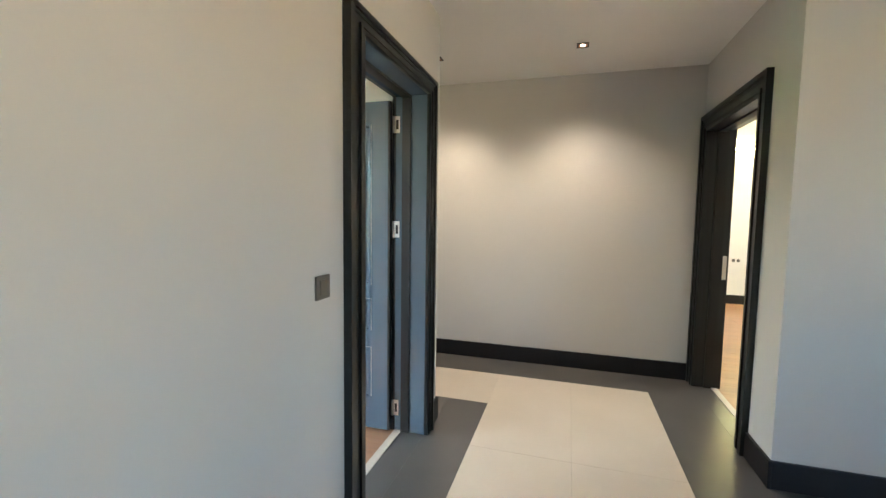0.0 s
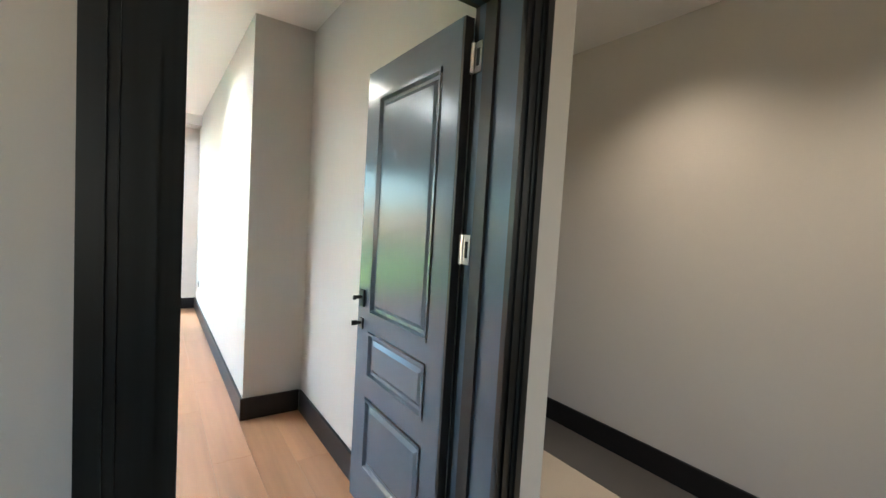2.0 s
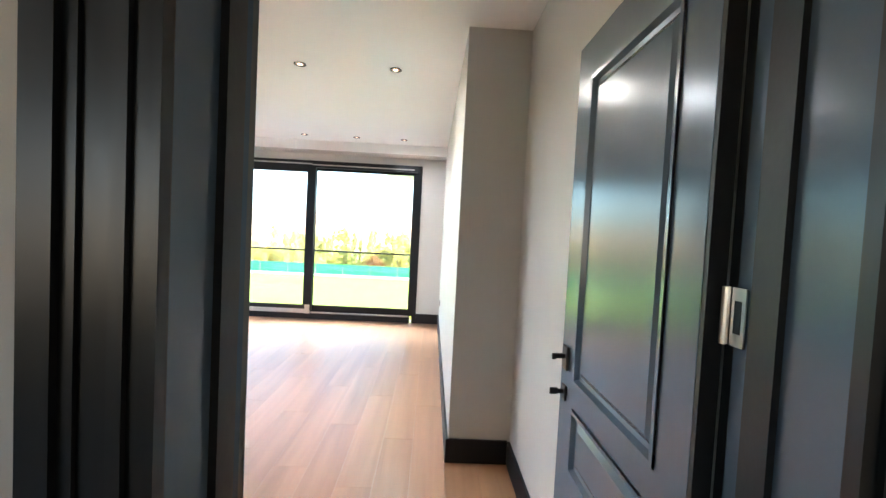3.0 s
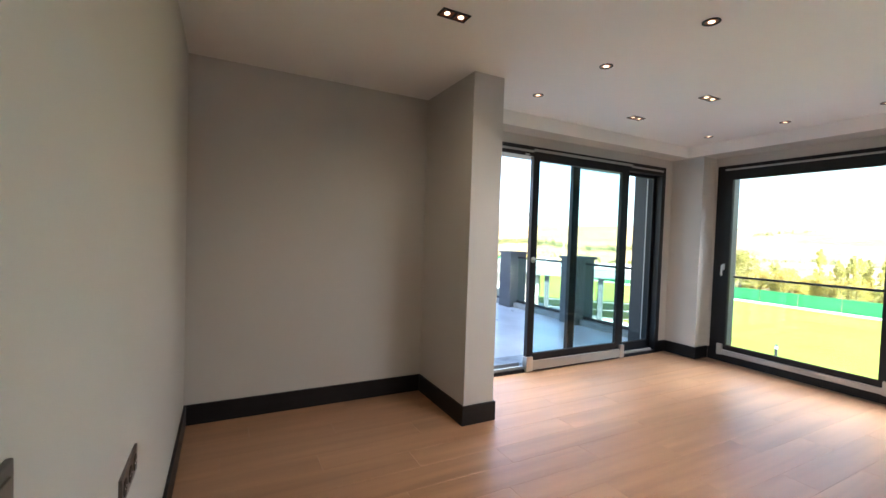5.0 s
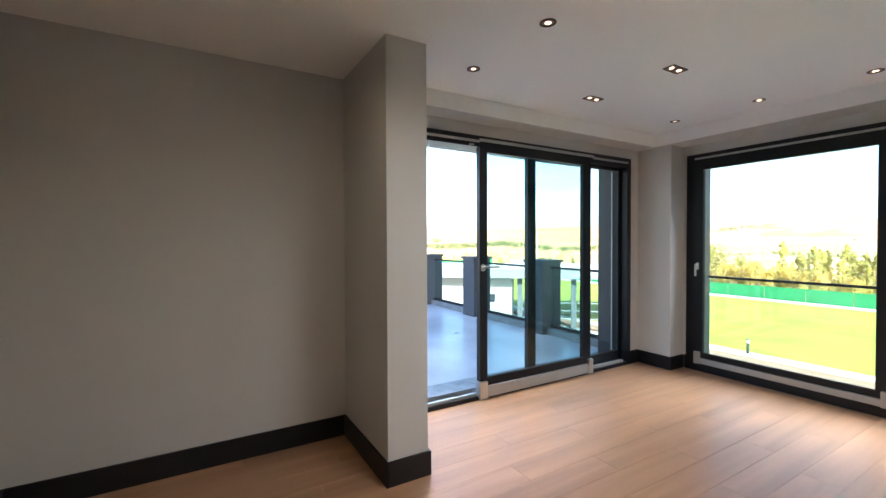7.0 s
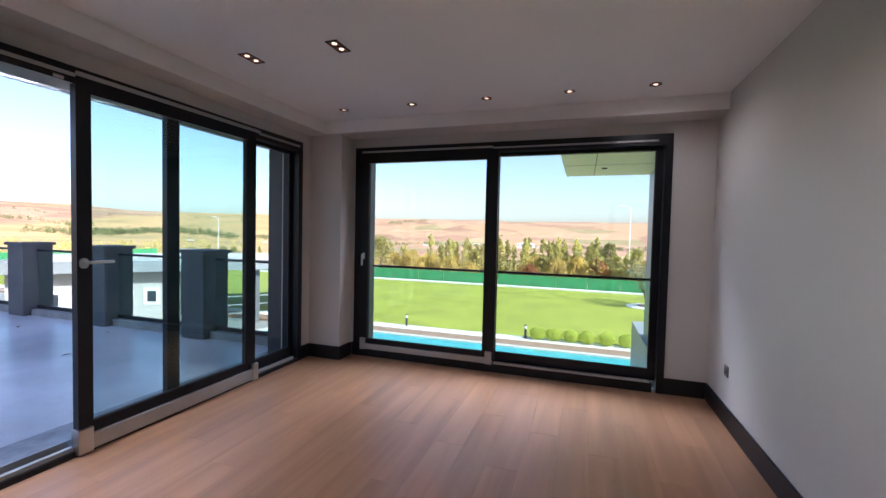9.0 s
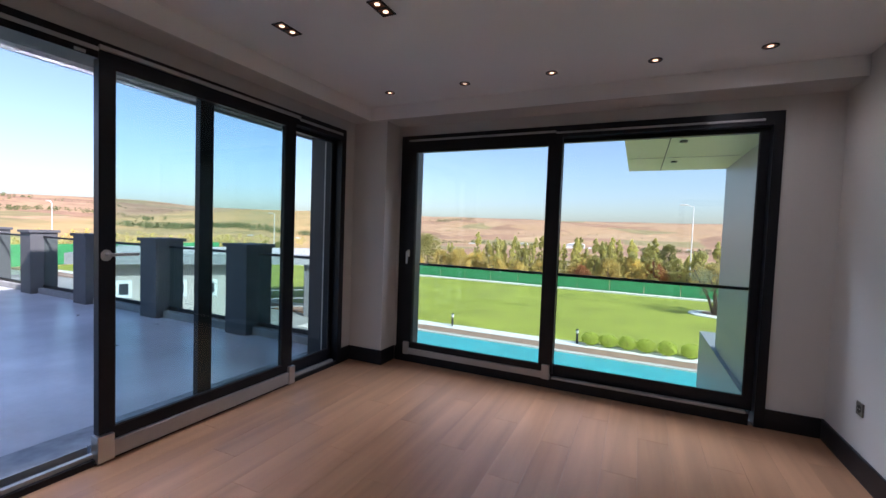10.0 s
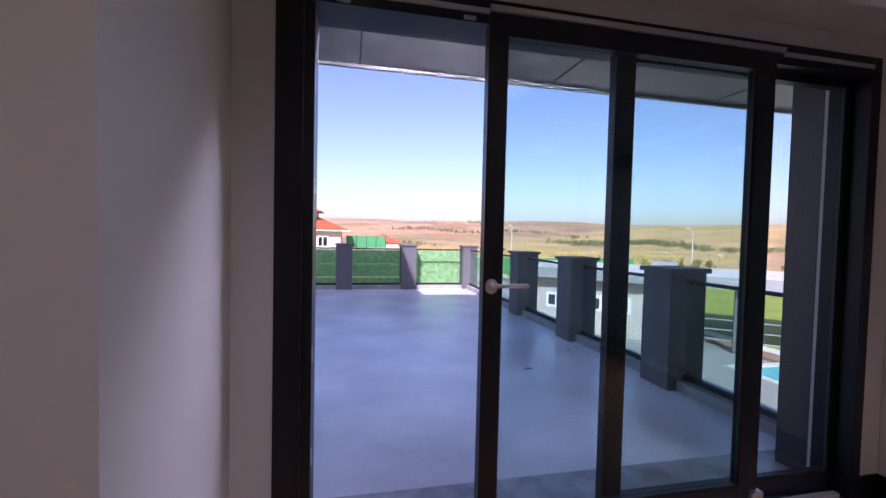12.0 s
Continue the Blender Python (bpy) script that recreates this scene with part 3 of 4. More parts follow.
for p in ((0.72, -0.56), (0.725, -1.267), (0.72, -1.972), (0.72, -2.70)) + tuple((3.199, y) for y in (0.183, -0.545, -1.256, -1.958, -2.60)):
    copy_thing(first, pose(p[0], p[1], H - 0.001))
first = square_light(pose(-0.51, -0.60, H - 0.001), 2, "black twin recessed spotlight, warm lit", "twin recessed spotlights")
for p in ((1.938, -0.556), (1.938, 0.143)):
    copy_thing(first, pose(p[0], p[1], H - 0.001))
first = square_light(pose(-1.82, -4.46, H - 0.001), 1, "black square recessed spotlight, warm lit, in the hall", "hall spotlights")
copy_thing(first, pose(-2.93, -4.47, H - 0.001))


def lamp(x, y, z, power, color=(1.0, 0.72, 0.45), size=100, blend=0.6):
    ob = new("spot_lamp", bpy.data.lights.new("spot_lamp", "SPOT"))
    ob.data.energy, ob.data.color, ob.data.spot_size, ob.data.spot_blend, ob.data.shadow_soft_size = power, color, radians(size), blend, 0.12
    ob.location = (x, y, z)
    return ob


for x in (-1.82, -2.93):
    lamp(x, -4.6, H - 0.02, 5.6, (1.0, 0.75, 0.52), 118, 0.9)
for x, y, e, c in ((-0.51, -0.60, 5, (1.0, 0.76, 0.5)), (0.72, -1.267, 15, (1.0, 0.96, 0.91)), (0.72, -1.972, 19, (1.0, 0.96, 0.91)), (0.72, -2.70, 11, (1.0, 0.88, 0.74)), (3.199, -2.60, 9, (1.0, 0.96, 0.91)), (1.938, -0.556, 4, (1.0, 0.91, 0.82))):
    lamp(x, y, H - 0.02, e, c, 165, 0.9)
# added lamp at an unseen, guessed opening, to brighten the hall
ar = new("hall_window_light", bpy.data.lights.new("hall_window_light", "AREA"))
ar.data.shape, ar.data.size, ar.data.size_y, ar.data.energy, ar.data.color = "RECTANGLE", 3.1, 1.3, 0.5, (1.0, 0.93, 0.84)
ar.matrix_world = look((-6.22, 0.15, 1.55), (-2.6, -3.2, 0.9))
# added lamp before the closed far wall brightens the room; no source there
ar = new("far_room_light", bpy.data.lights.new("far_room_light", "AREA"))
ar.data.shape, ar.data.size, ar.data.size_y, ar.data.energy, ar.data.color = "RECTANGLE", 2.0, 1.6, 7, (1.0, 0.9, 0.74)
ar.matrix_world = look((-7.18, -6.5, 1.6), (-5.0, -6.8, 1.2))

# added bluish strips, hidden outside the window heads, boost the daylight indoors
for nm, m, sx, e in (("terrace_sky_light", look((1.7, 1.07, 2.50), (1.5, -1.5, 0.95)), 2.3, FILL_T), ("garden_sky_light", look((4.13, -1.7, 2.50), (0.2, -1.6, 1.2)), 2.0, FILL_G)):
    ar = new(nm, bpy.data.lights.new(nm, "AREA"))
    ar.data.shape, ar.data.size, ar.data.size_y, ar.data.energy, ar.data.color = "RECTANGLE", sx, 0.14, e, (0.86, 0.93, 1.0)
    ar.data.spread = radians(125)
    ar.matrix_world = m

# ---- switches and sockets ----


def switch(m, label, w=0.085, h=0.085):
    """Local x along the wall, y out of it, z up."""
    s = thing("light_switch", m, label, "light switch")
    boxes("cover_plate", [(-w / 2, w / 2, 0, 0.009, -h / 2, h / 2)], M_PLATE, s, bevel=0.003)
    boxes("rocker", [(-w / 2 + 0.018, w / 2 - 0.018, 0.008, 0.013, -h / 2 + 0.016, h / 2 - 0.016)], M_PLATE, s, bevel=0.002)
    return s


def socket(m, label, n=1, mat=None):
    mat = mat or M_PLATE
    s = thing("wall_socket", m, label, "wall socket")
    w = 0.082 + 0.071 * (n - 1)
    boxes("cover_plate", [(-w / 2, w / 2, 0, 0.009, -0.041, 0.041)], mat, s, bevel=0.003)
    for i in range(n):
        x = -w / 2 + 0.041 + 0.071 * i
        part("socket_insert", cyl(bmesh.new(), (x, 0.008, 0), (x, 0.0105, 0), 0.024, seg=24), M_BLACK, s)
        bm = cyl(bmesh.new(), (x - 0.0095, 0.0105, 0), (x - 0.0095, 0.0115, 0), 0.003, seg=8)
        cyl(bm, (x + 0.0095, 0.0105, 0), (x + 0.0095, 0.0115, 0), 0.003, seg=8)
        part("contact_holes", bm, M_STEEL, s)
    return s


FACE_W = Matrix(((0, -1, 0, 0), (1, 0, 0, 0), (0, 0, 1, 0), (0, 0, 0, 1)))
FACE_E = Matrix(((0, 1, 0, 0), (-1, 0, 0, 0), (0, 0, 1, 0), (0, 0, 0, 1)))
switch(Matrix.Translation((-2.05, -2.44, 1.12)) @ FACE_W, "taupe rocker switch beside the open door")
switch(Matrix.Translation((-1.85, -2.0, 1.08)) @ FACE_E, "taupe rocker switch inside the room")
socket(Matrix.Translation((-1.85, -1.20, 0.70)) @ FACE_E, "taupe triple socket strip on the white wall", 3)
socket(pose(3.31, -3.2, 0.415), "dark single socket above the baseboard", 1)
socket(pose(-5.52, -9.1, 0.72) @ pose(0, 0, 0, 0, 0, 0), "white double socket in the far room", 2, M_WHITEP)

# ---- terrace ----
TZ = -0.02
st("terrace_floor", [(-9, 4.3, 1.05, 10.5, TZ - 0.35, TZ)], M_SCREED, label="smooth grey screed terrace floor with patches")
st("terrace_strip", [(-1.0, 4.0, 1.05, 1.42, TZ, TZ + 0.004)], M_ROUGH, label="dark rough cement strip along the door")
first = None


def post(m):
    p = thing("terrace_post", m, "square dark grey rendered balustrade post with a flat cap", "post", "terrace posts")
    boxes("shaft", [(0, 0.40, 0, 0.38, 0, 1.12)], M_POST, p, bevel=0.006)
    boxes("cap", [(-0.03, 0.43, -0.03, 0.41, 1.12, 1.165)], M_POST, p, bevel=0.006)
    return p


POST_Y = (2.52, 4.36, 6.22, 8.05, 9.95)
first = post(pose(3.66, POST_Y[0], TZ))
for y in POST_Y[1:]:
    copy_thing(first, pose(3.66, y, TZ))
for x in (2.0, 0.36, -1.28):
    copy_thing(first, pose(x, 9.95, TZ))
k = thing("terrace_kerb", pose(0, 0, TZ), "low rough concrete kerb between the posts", "kerb")
ys = (1.05,) + POST_Y
for a, b in zip(ys[:-1], ys[1:]):
    boxes("kerb_segment", [(3.76, 3.98, a + (0.38 if a > 1.1 else 0), b, 0, 0.10)], M_CONC, k, bevel=0.008)
for a, b in ((-0.88, 0.36), (0.76, 2.0), (2.4, 3.66)):
    boxes("kerb_segment", [(a, b, 10.05, 10.25, 0, 0.10)], M_CONC, k, bevel=0.008)


def bal(x0, y0, x1, y1):
    v = thing("glass_balustrade", pose(x0, y0, TZ), "clear glass balustrade panel with a thin black top rail", "balustrade", "terrace balustrade panels")
    dx, dy = x1 - x0, y1 - y0
    ob = boxes("pane", [(min(0, dx) - (0.005 if dy else 0), max(0, dx) + (0.005 if dy else 0), min(0, dy) - (0 if dy else 0.005), max(0, dy) + (0 if dy else 0.005), 0.14, 1.02)], M_BALG, v)
    ob.visible_shadow = False
    part("top_rail", cyl(bmesh.new(), (0, 0, 1.04), (dx, dy, 1.04), 0.018, seg=10), M_BLACK, v)
    boxes("bottom_channel", [(min(0, dx) - (0.02 if dy else 0), max(0, dx) + (0.02 if dy else 0), min(0, dy) - (0 if dy else 0.02), max(0, dy) + (0 if dy else 0.02), 0.10, 0.15)], M_BLACK, v)


for a, b in zip(ys[:-1], ys[1:]):
    bal(3.86, a + (0.38 if a > 1.1 else 0), 3.86, b)
for a, b in ((-0.88, 0.36), (0.76, 2.0), (2.4, 3.66)):
    bal(a, 10.14, b, 10.14)
st("wall_fin", [(3.44, 4.3, 1.05, 1.30, TZ, 2.6)], M_DCLAD, label="dark clad end wall beside the terrace door")
st("terrace_soffit", [(-9, 5.2, 1.05, 2.2, 2.60, 2.66)], M_SOFFD, label="dark bronze metal soffit panels over the terrace")
# unseen volumes, edges set so their shadow bounds the sunny terrace patch
st("roof_block", [(-9, 5.2, -12, 2.2, 3.02, 6.0), (-9, -1.3, -12, 2.0, 6.0, 9.0)], M_CLAD, label="unseen block above the house, sized to shade the terrace")
st("fascia", [(-9, 5.22, 2.2, 2.23, 2.58, 3.02)], M_CLAD, label="metal roof edge")
st("soffit_seam", [(x - 0.006, x + 0.006, 1.32, 2.19, 2.596, 2.599) for x in (-0.7, 0.75, 2.2, 3.7)], M_BLACK, label="dark joints between the soffit panels")
st("house_wall", [(-9, 4.08, 0.9, 1.05, -3.2, -0.36), (3.9, 4.08, -12, 1.05, -3.2, -0.3), (4.08, 4.3, -3.9, -2.95, -3.2, 2.9)], M_CLAD, label="grey clad lower house wall")

# ---- garden side ----
st("garden_fin_wall", [(4.3, 11.0, -3.9, -3.6, -3.1, 3.0)], M_CLAD, label="smooth grey clad wall standing out beside the garden window")
# lawn bounce is part of this soffit's colour
st("garden_soffit", [(5.24, 11.05, -3.9, -1.63, 3.0, 3.25)], M_SOFF_LIT, label="soffit panels over the garden side, tinted as if lit by the lawn")
st("garden_low_wall", [(4.3, 12.85, -4.35, -3.52, -3.1, -1.0)], M_CLAD, label="low clad garden wall with a flat top")
bm = bmesh.new()
for x in (7.4, 9.3):
    box(bm, x - 0.008, x + 0.008, -3.58, -1.65, 2.996, 2.999)
box(bm, 5.3, 11.03, -2.31, -2.295, 2.996, 2.999)
tagged(part("soffit_joint", bm, M_BLACK), label="dark joints between the soffit panels", kind="structure")
for x in (7.75, 9.75):
    d = thing("soffit_light", pose(x, -2.5, 2.995), "small black round light set in the soffit", "outdoor light", "soffit lights")
    part("bezel", cyl(bmesh.new(), (0, 0, -0.02), (0, 0, 0), 0.06), M_BLACK, d)


PROFILE = ((0, -3.0), (44, -3.0), (110, -9), (300, -15), (620, -13), (900, 6), (1300, 40), (1700, 60), (2600, 84), (9000, 60))


def terrain(x, y):
    r = math.hypot(x, y)
    for (a, za), (b, zb) in zip(PROFILE[:-1], PROFILE[1:]):
        if r <= b:
            k = (r - a) / (b - a)
            k = k * k * (3 - 2 * k) if b < 120 else k
            z = za + (zb - za) * k
            break
    else:
        z = 20
    far = min(1, max(0, (r - 250) / 900))
    return z + far * (16 * noise.noise(Vector((x / 620, y / 620, 3))) + 5 * noise.noise(Vector((x / 200, y / 200, 7)))) - 5 * far


bm = bmesh.new()
n = 150
grid = []
for i in range(n + 1):
    row = []
    for j in range(n + 1):
        u, v = i / n * 2 - 1, j / n * 2 - 1
        x, y = 30 + 4000 * u * abs(u) ** 1.6, 4000 * v * abs(v) ** 1.6
        row.append(bm.verts.new((x, y, terrain(x, y) - 0.1)))
    grid.append(row)
for i in range(n):
    for j in range(n):
        bm.faces.new((grid[i][j], grid[i + 1][j], grid[i + 1][j + 1], grid[i][j + 1]))
tagged(part("ground", bm, M_FIELDS, smooth=True), label="rolling ploughed fields reaching the horizon", kind="structure")
st("lawn", [(17.9, 35.0, -45, 45, -3.06, -2.99)], M_GRASS, label="mown green lawn")
st("pool", [(14.0, 16.0, -12, 11, -3.05, -3.0)], M_WATER, label="turquoise water of the long pool")
st("pool_deck", [(16.25, 17.1, -45, 45, -3.08, -2.97)], M_DECK, label="terracotta decking strip beside the pool")
st("pool_coping", [(16.0, 16.25, -12.3, 11.3, -3.05, -2.96), (13.7, 14.0, -12.3, 11.3, -3.05, -2.96), (14.0, 16.0, 11, 11.3, -3.05, -2.96)], M_COPING, label="pale stone pool edge")
st("gravel_strip", [(17.1, 17.9, -45, 45, -3.06, -2.98)], M_PEBBLE, label="white gravel strip along the lawn")
st("garden_paving", [(4.3, 13.7, -12, 46, -3.12, -3.02), (13.7, 16.0, 11.3, 46, -3.12, -3.02)], M_PAVE, label="grey stone paving beside the pool")
st("far_kerb", [(35.0, 35.6, -45, 45, -3.06, -2.9)], M_PEBBLE, label="white gravel band along the fence")
f = thing("garden_fence", pose(36, 0, -3.0), "green cloth covered garden fence", "fence")
for i in range(36):
    boxes("fence_panel", [(-0.02, 0.02, -45 + i * 2.5, -45 + i * 2.5 + 2.46, 0.0, 1.0)], M_GREENF, f)

# hedge screen and distant green fence
h = thing("hedge_screen", pose(0, 10.55, TZ), "green artificial hedge screen behind the glass balustrade", "fence")
for i in range(5):
    for z0, z1, y in ((-0.1, 0.25, 0.0), (0.262, 0.61, 0.012), (0.622, 0.99, 0.0)):
        boxes("hedge_panel", [(-3.4 + i * 1.5, -1.905 + i * 1.5, y, y + 0.05, z0, z1)], M_HEDGE, h, bevel=0.008)
f = thing("north_fence", pose(0, 46, -3.0), "green cloth covered fence along the far side", "fence")
for i in range(20):
    boxes("fence_panel", [(-14 + i * 2.5, -11.54 + i * 2.5, -0.02, 0.02, 0.0, 1.9)], M_GREENF, f)


# ---- trees and bushes ----
def tree_mesh(seed, hgt, rad, tall, leaves, size):
    """Crown of many small leaf cards in clumps, and a tapered trunk with limbs."""
    rnd = random.Random(seed)
    crown, trunk = bmesh.new(), bmesh.new()
    cyl(trunk, (0, 0, -0.3), (0, 0, hgt * 0.75), rad * 0.09, rad * 0.03, 7)
    clumps = []
    for i in range(64 if tall else 30):
        z = rnd.uniform(0.05 if tall else 0.2, 1.0)
        prof = math.sin(min(1, (1 - z) * 1.5 + 0.12) * math.pi / 2) * (0.55 + 0.45 * math.sin(min(1.0, z * 2.6) * math.pi / 2))
        a, rr = rnd.uniform(0, 6.283), rad * prof * rnd.uniform(0.25, 1.0)
        c = Vector((rr * math.cos(a), rr * math.sin(a), z * hgt))
        clumps.append((c, rad * (rnd.uniform(0.16, 0.34) if tall else rnd.uniform(0.2, 0.4))))
        if i < 7:
            cyl(trunk, (0, 0, max(0.2, c.z - rad * 0.8)), c, rad * 0.03, rad * 0.01, 5)
    verts, faces = [], []
    for i in range(leaves):
        c, r = clumps[i % len(clumps)]
        d = Vector((rnd.gauss(0, 1), rnd.gauss(0, 1), rnd.gauss(0, 1.2))).normalized() * r * rnd.uniform(0.5, 1.05)
        p = c + d
        u = Vector((rnd.uniform(-1, 1), rnd.uniform(-1, 1), rnd.uniform(-1, 1))).normalized()
        w = u.cross(Vector((rnd.uniform(-1, 1), rnd.uniform(-1, 1), rnd.uniform(-1, 1)))).normalized()
        k = len(verts)
        verts += [p - u * size, p + w * size * 0.6, p + u * size, p - w * size * 0.6]
        faces.append((k, k + 1, k + 2, k + 3))
    me = bpy.data.meshes.new("crown")
    me.from_pydata(verts, [], faces)
    crown.free()
    return me, trunk


def tree(seed, label, m, hgt, rad, tall, leaves, size, mat, cat="tree", group=""):
    t = thing("tree" if cat == "tree" else "bush", m, label, cat, group)
    me, trunk = tree_mesh(seed, hgt, rad, tall, leaves, size)
    me.materials.append(mat)
    c = new("crown", me)
    c.parent = t
    part("trunk", trunk, M_BARK, t)
    return t


M_YEL = material("autumn_foliage", (0.62, 0.51, 0.16), 0.8, var=0.4, scale=1.2, bump=0.4, grain=12, island=0.25)
M_RUST = material("rusty_foliage", (0.32, 0.15, 0.06), 0.8, var=0.35, scale=1.2, bump=0.4, grain=12, island=0.2)
for m in (M_YEL, M_RUST):
    leafy(m)
kinds = [tree(1, "slender green poplar behind the fence", pose(44, 12, -4.2), 4.0, 0.5, True, 4200, 0.06, M_LEAF, group="poplars"),
         tree(2, "round leafy green tree behind the fence", pose(47, 22.0, -4.6), 5.0, 2.6, False, 7500, 0.09, M_LEAF, group="leafy trees"),
         tree(3, "low yellowing shrub behind the fence", pose(42, 9, -3.9), 2.2, 1.2, False, 3600, 0.06, M_YEL, group="yellow shrubs"),
         tree(4, "dark green tree behind the fence", pose(45, 2, -4.3), 3.6, 0.95, True, 5500, 0.065, M_LEAFD, group="dark trees"),
         tree(5, "rusty brown shrub behind the fence", pose(42, 3, -3.9), 1.9, 1.3, False, 3200, 0.06, M_RUST, group="rusty shrubs")]
rnd = random.Random(11)
for kind, n, x0, x1, y0, y1 in ((0, 84, 42, 58, -14, 18), (2, 40, 40, 54, -16, 22), (3, 16, 43, 54, -12, 2), (4, 6, 40, 46, -10, 4), (1, 3, 47, 58, -24, -12), (0, 10, 44, 60, 24, 60), (2, 30, 30, 60, 48, 80), (3, 8, 44, 64, 30, 64)):
    for i in range(n):
        x, y = rnd.uniform(x0, x1), rnd.uniform(y0, y1)
        sc = rnd.uniform(0.7, 1.15)
        c = copy_thing(kinds[kind], pose(x, y, terrain(x, y) - 0.2, 0, 0, rnd.uniform(0, 360)))
        c.scale = (sc, sc, sc)


def tree_belts(name, label, mat, rows, seed):
    """Far rows and groves: loose clumps of leaf tufts; rows of angle from, to, distance, its spread, trees, height."""
    rnd = random.Random(seed)
    verts, faces = [], []
    for a0, a1, r0, dr, count, hgt in rows:
        for i in range(count):
            a = a0 + (a1 - a0) * (0.7 * rnd.random() + 0.3 * rnd.choice((0.12, 0.3, 0.62, 0.9)))
            r = r0 * (1 + 0.05 * math.sin(a * 23)) + rnd.gauss(0, dr)
            cx, cy = r * math.cos(a), r * math.sin(a)
            h = hgt * rnd.uniform(0.25, 1.0)
            cz = terrain(cx, cy) - 0.3
            for _ in range(30):
                z = rnd.uniform(0.05, 1)
                w = h * 0.42 * math.sqrt(max(0.05, 1 - (2 * z - 0.85) ** 2 * 0.7))
                p = Vector((cx + rnd.gauss(0, w * 0.6), cy + rnd.gauss(0, w * 0.6), cz + z * h))
                u = Vector((rnd.gauss(0, 1), rnd.gauss(0, 1), rnd.gauss(0, 1))).normalized() * h * 0.13
                v = u.cross(Vector((rnd.gauss(0, 1), rnd.gauss(0, 1), rnd.gauss(0, 1)))).normalized() * h * 0.08
                k = len(verts)
                verts += [p - u, p + v, p + u, p - v]
                faces.append((k, k + 1, k + 2, k + 3))
    me = bpy.data.meshes.new(name)
    me.from_pydata(verts, [], faces)
    me.materials.append(mat)
    tagged(new(name, me), label=label, category="trees", kind="stuff")


M_FARLEAF = material("far_foliage", (0.13, 0.15, 0.055), 0.9, var=0.35, scale=0.05, grain=1.0)
tree_belts("far_woods", "dark green rows of trees and groves on the far fields", M_FARLEAF,
           ((-0.3, 0.12, 560, 8, 120, 5), (0.15, 0.5, 600, 10, 130, 5), (-0.35, -0.02, 660, 6, 70, 4), (0.35, 0.47, 1180, 16, 60, 7), (-0.1, 0.5, 900, 5, 60, 4),
            (0.8, 1.12, 760, 26, 420, 8), (1.0, 1.5, 980, 14, 260, 8), (0.62, 0.9, 700, 16, 200, 7), (1.2, 1.32, 1350, 14, 60, 9), (1.36, 1.6, 620, 16, 120, 6), (0.7, 1.5, 1250, 12, 70, 7)), 5)
tree_belts("near_scrub", "loose yellow and green scrub on the near fields", M_YEL,
           ((0.6, 1.55, 130, 14, 260, 4.2), (0.8, 1.5, 260, 24, 320, 5.5), (0.7, 1.5, 400, 30, 240, 6), (-0.35, 0.6, 120, 12, 60, 1.8)), 6)


M_BUSH = leafy(material("bright_foliage", (0.58, 0.64, 0.12), 0.8, var=0.3, scale=6, bump=0.4, grain=40))


def bush_at(m):
    b = thing("bush", m, "clipped round bright green bush in white gravel", "bush", "round bushes by the pool")
    rnd = random.Random(9)
    verts, faces = [], []
    for i in range(2600):
        d = Vector((rnd.gauss(0, 1), rnd.gauss(0, 1), rnd.gauss(0, 1))).normalized()
        lump = 1 + 0.12 * noise.noise(d * 3)
        p = Vector((d.x * 0.34, d.y * 0.34, 0.27 + d.z * 0.25)) * lump * rnd.uniform(0.85, 1.02)
        u = Vector((rnd.uniform(-1, 1), rnd.uniform(-1, 1), rnd.uniform(-1, 1))).normalized()
        w = u.cross(d).normalized()
        k = len(verts)
        verts += [p - u * 0.022, p + w * 0.014, p + u * 0.022, p - w * 0.014]
        faces.append((k, k + 1, k + 2, k + 3))
    me = bpy.data.meshes.new("crown")
    me.from_pydata(verts, [], faces)
    me.materials.append(M_BUSH)
    c = new("crown", me)
    c.parent = b
    part("stem", cyl(bmesh.new(), (0, 0, -0.05), (0, 0, 0.3), 0.03, 0.02, 6), M_BARK, b)
    return b


bush = bush_at(pose(17.65, -0.38, -2.98))
for y in (-1.05, -1.75, -2.4, -3.12, -3.9):
    copy_thing(bush, pose(17.7 + 0.05 * math.sin(y * 9), y, -2.98, 0, 0, y * 70))
gt = thing("tree", pose(29.0, -6.3, -2.95), "old multi-stemmed tree with loose grey green crown in gravel", "tree")
rnd = random.Random(12)
stems, verts, faces = bmesh.new(), [], []
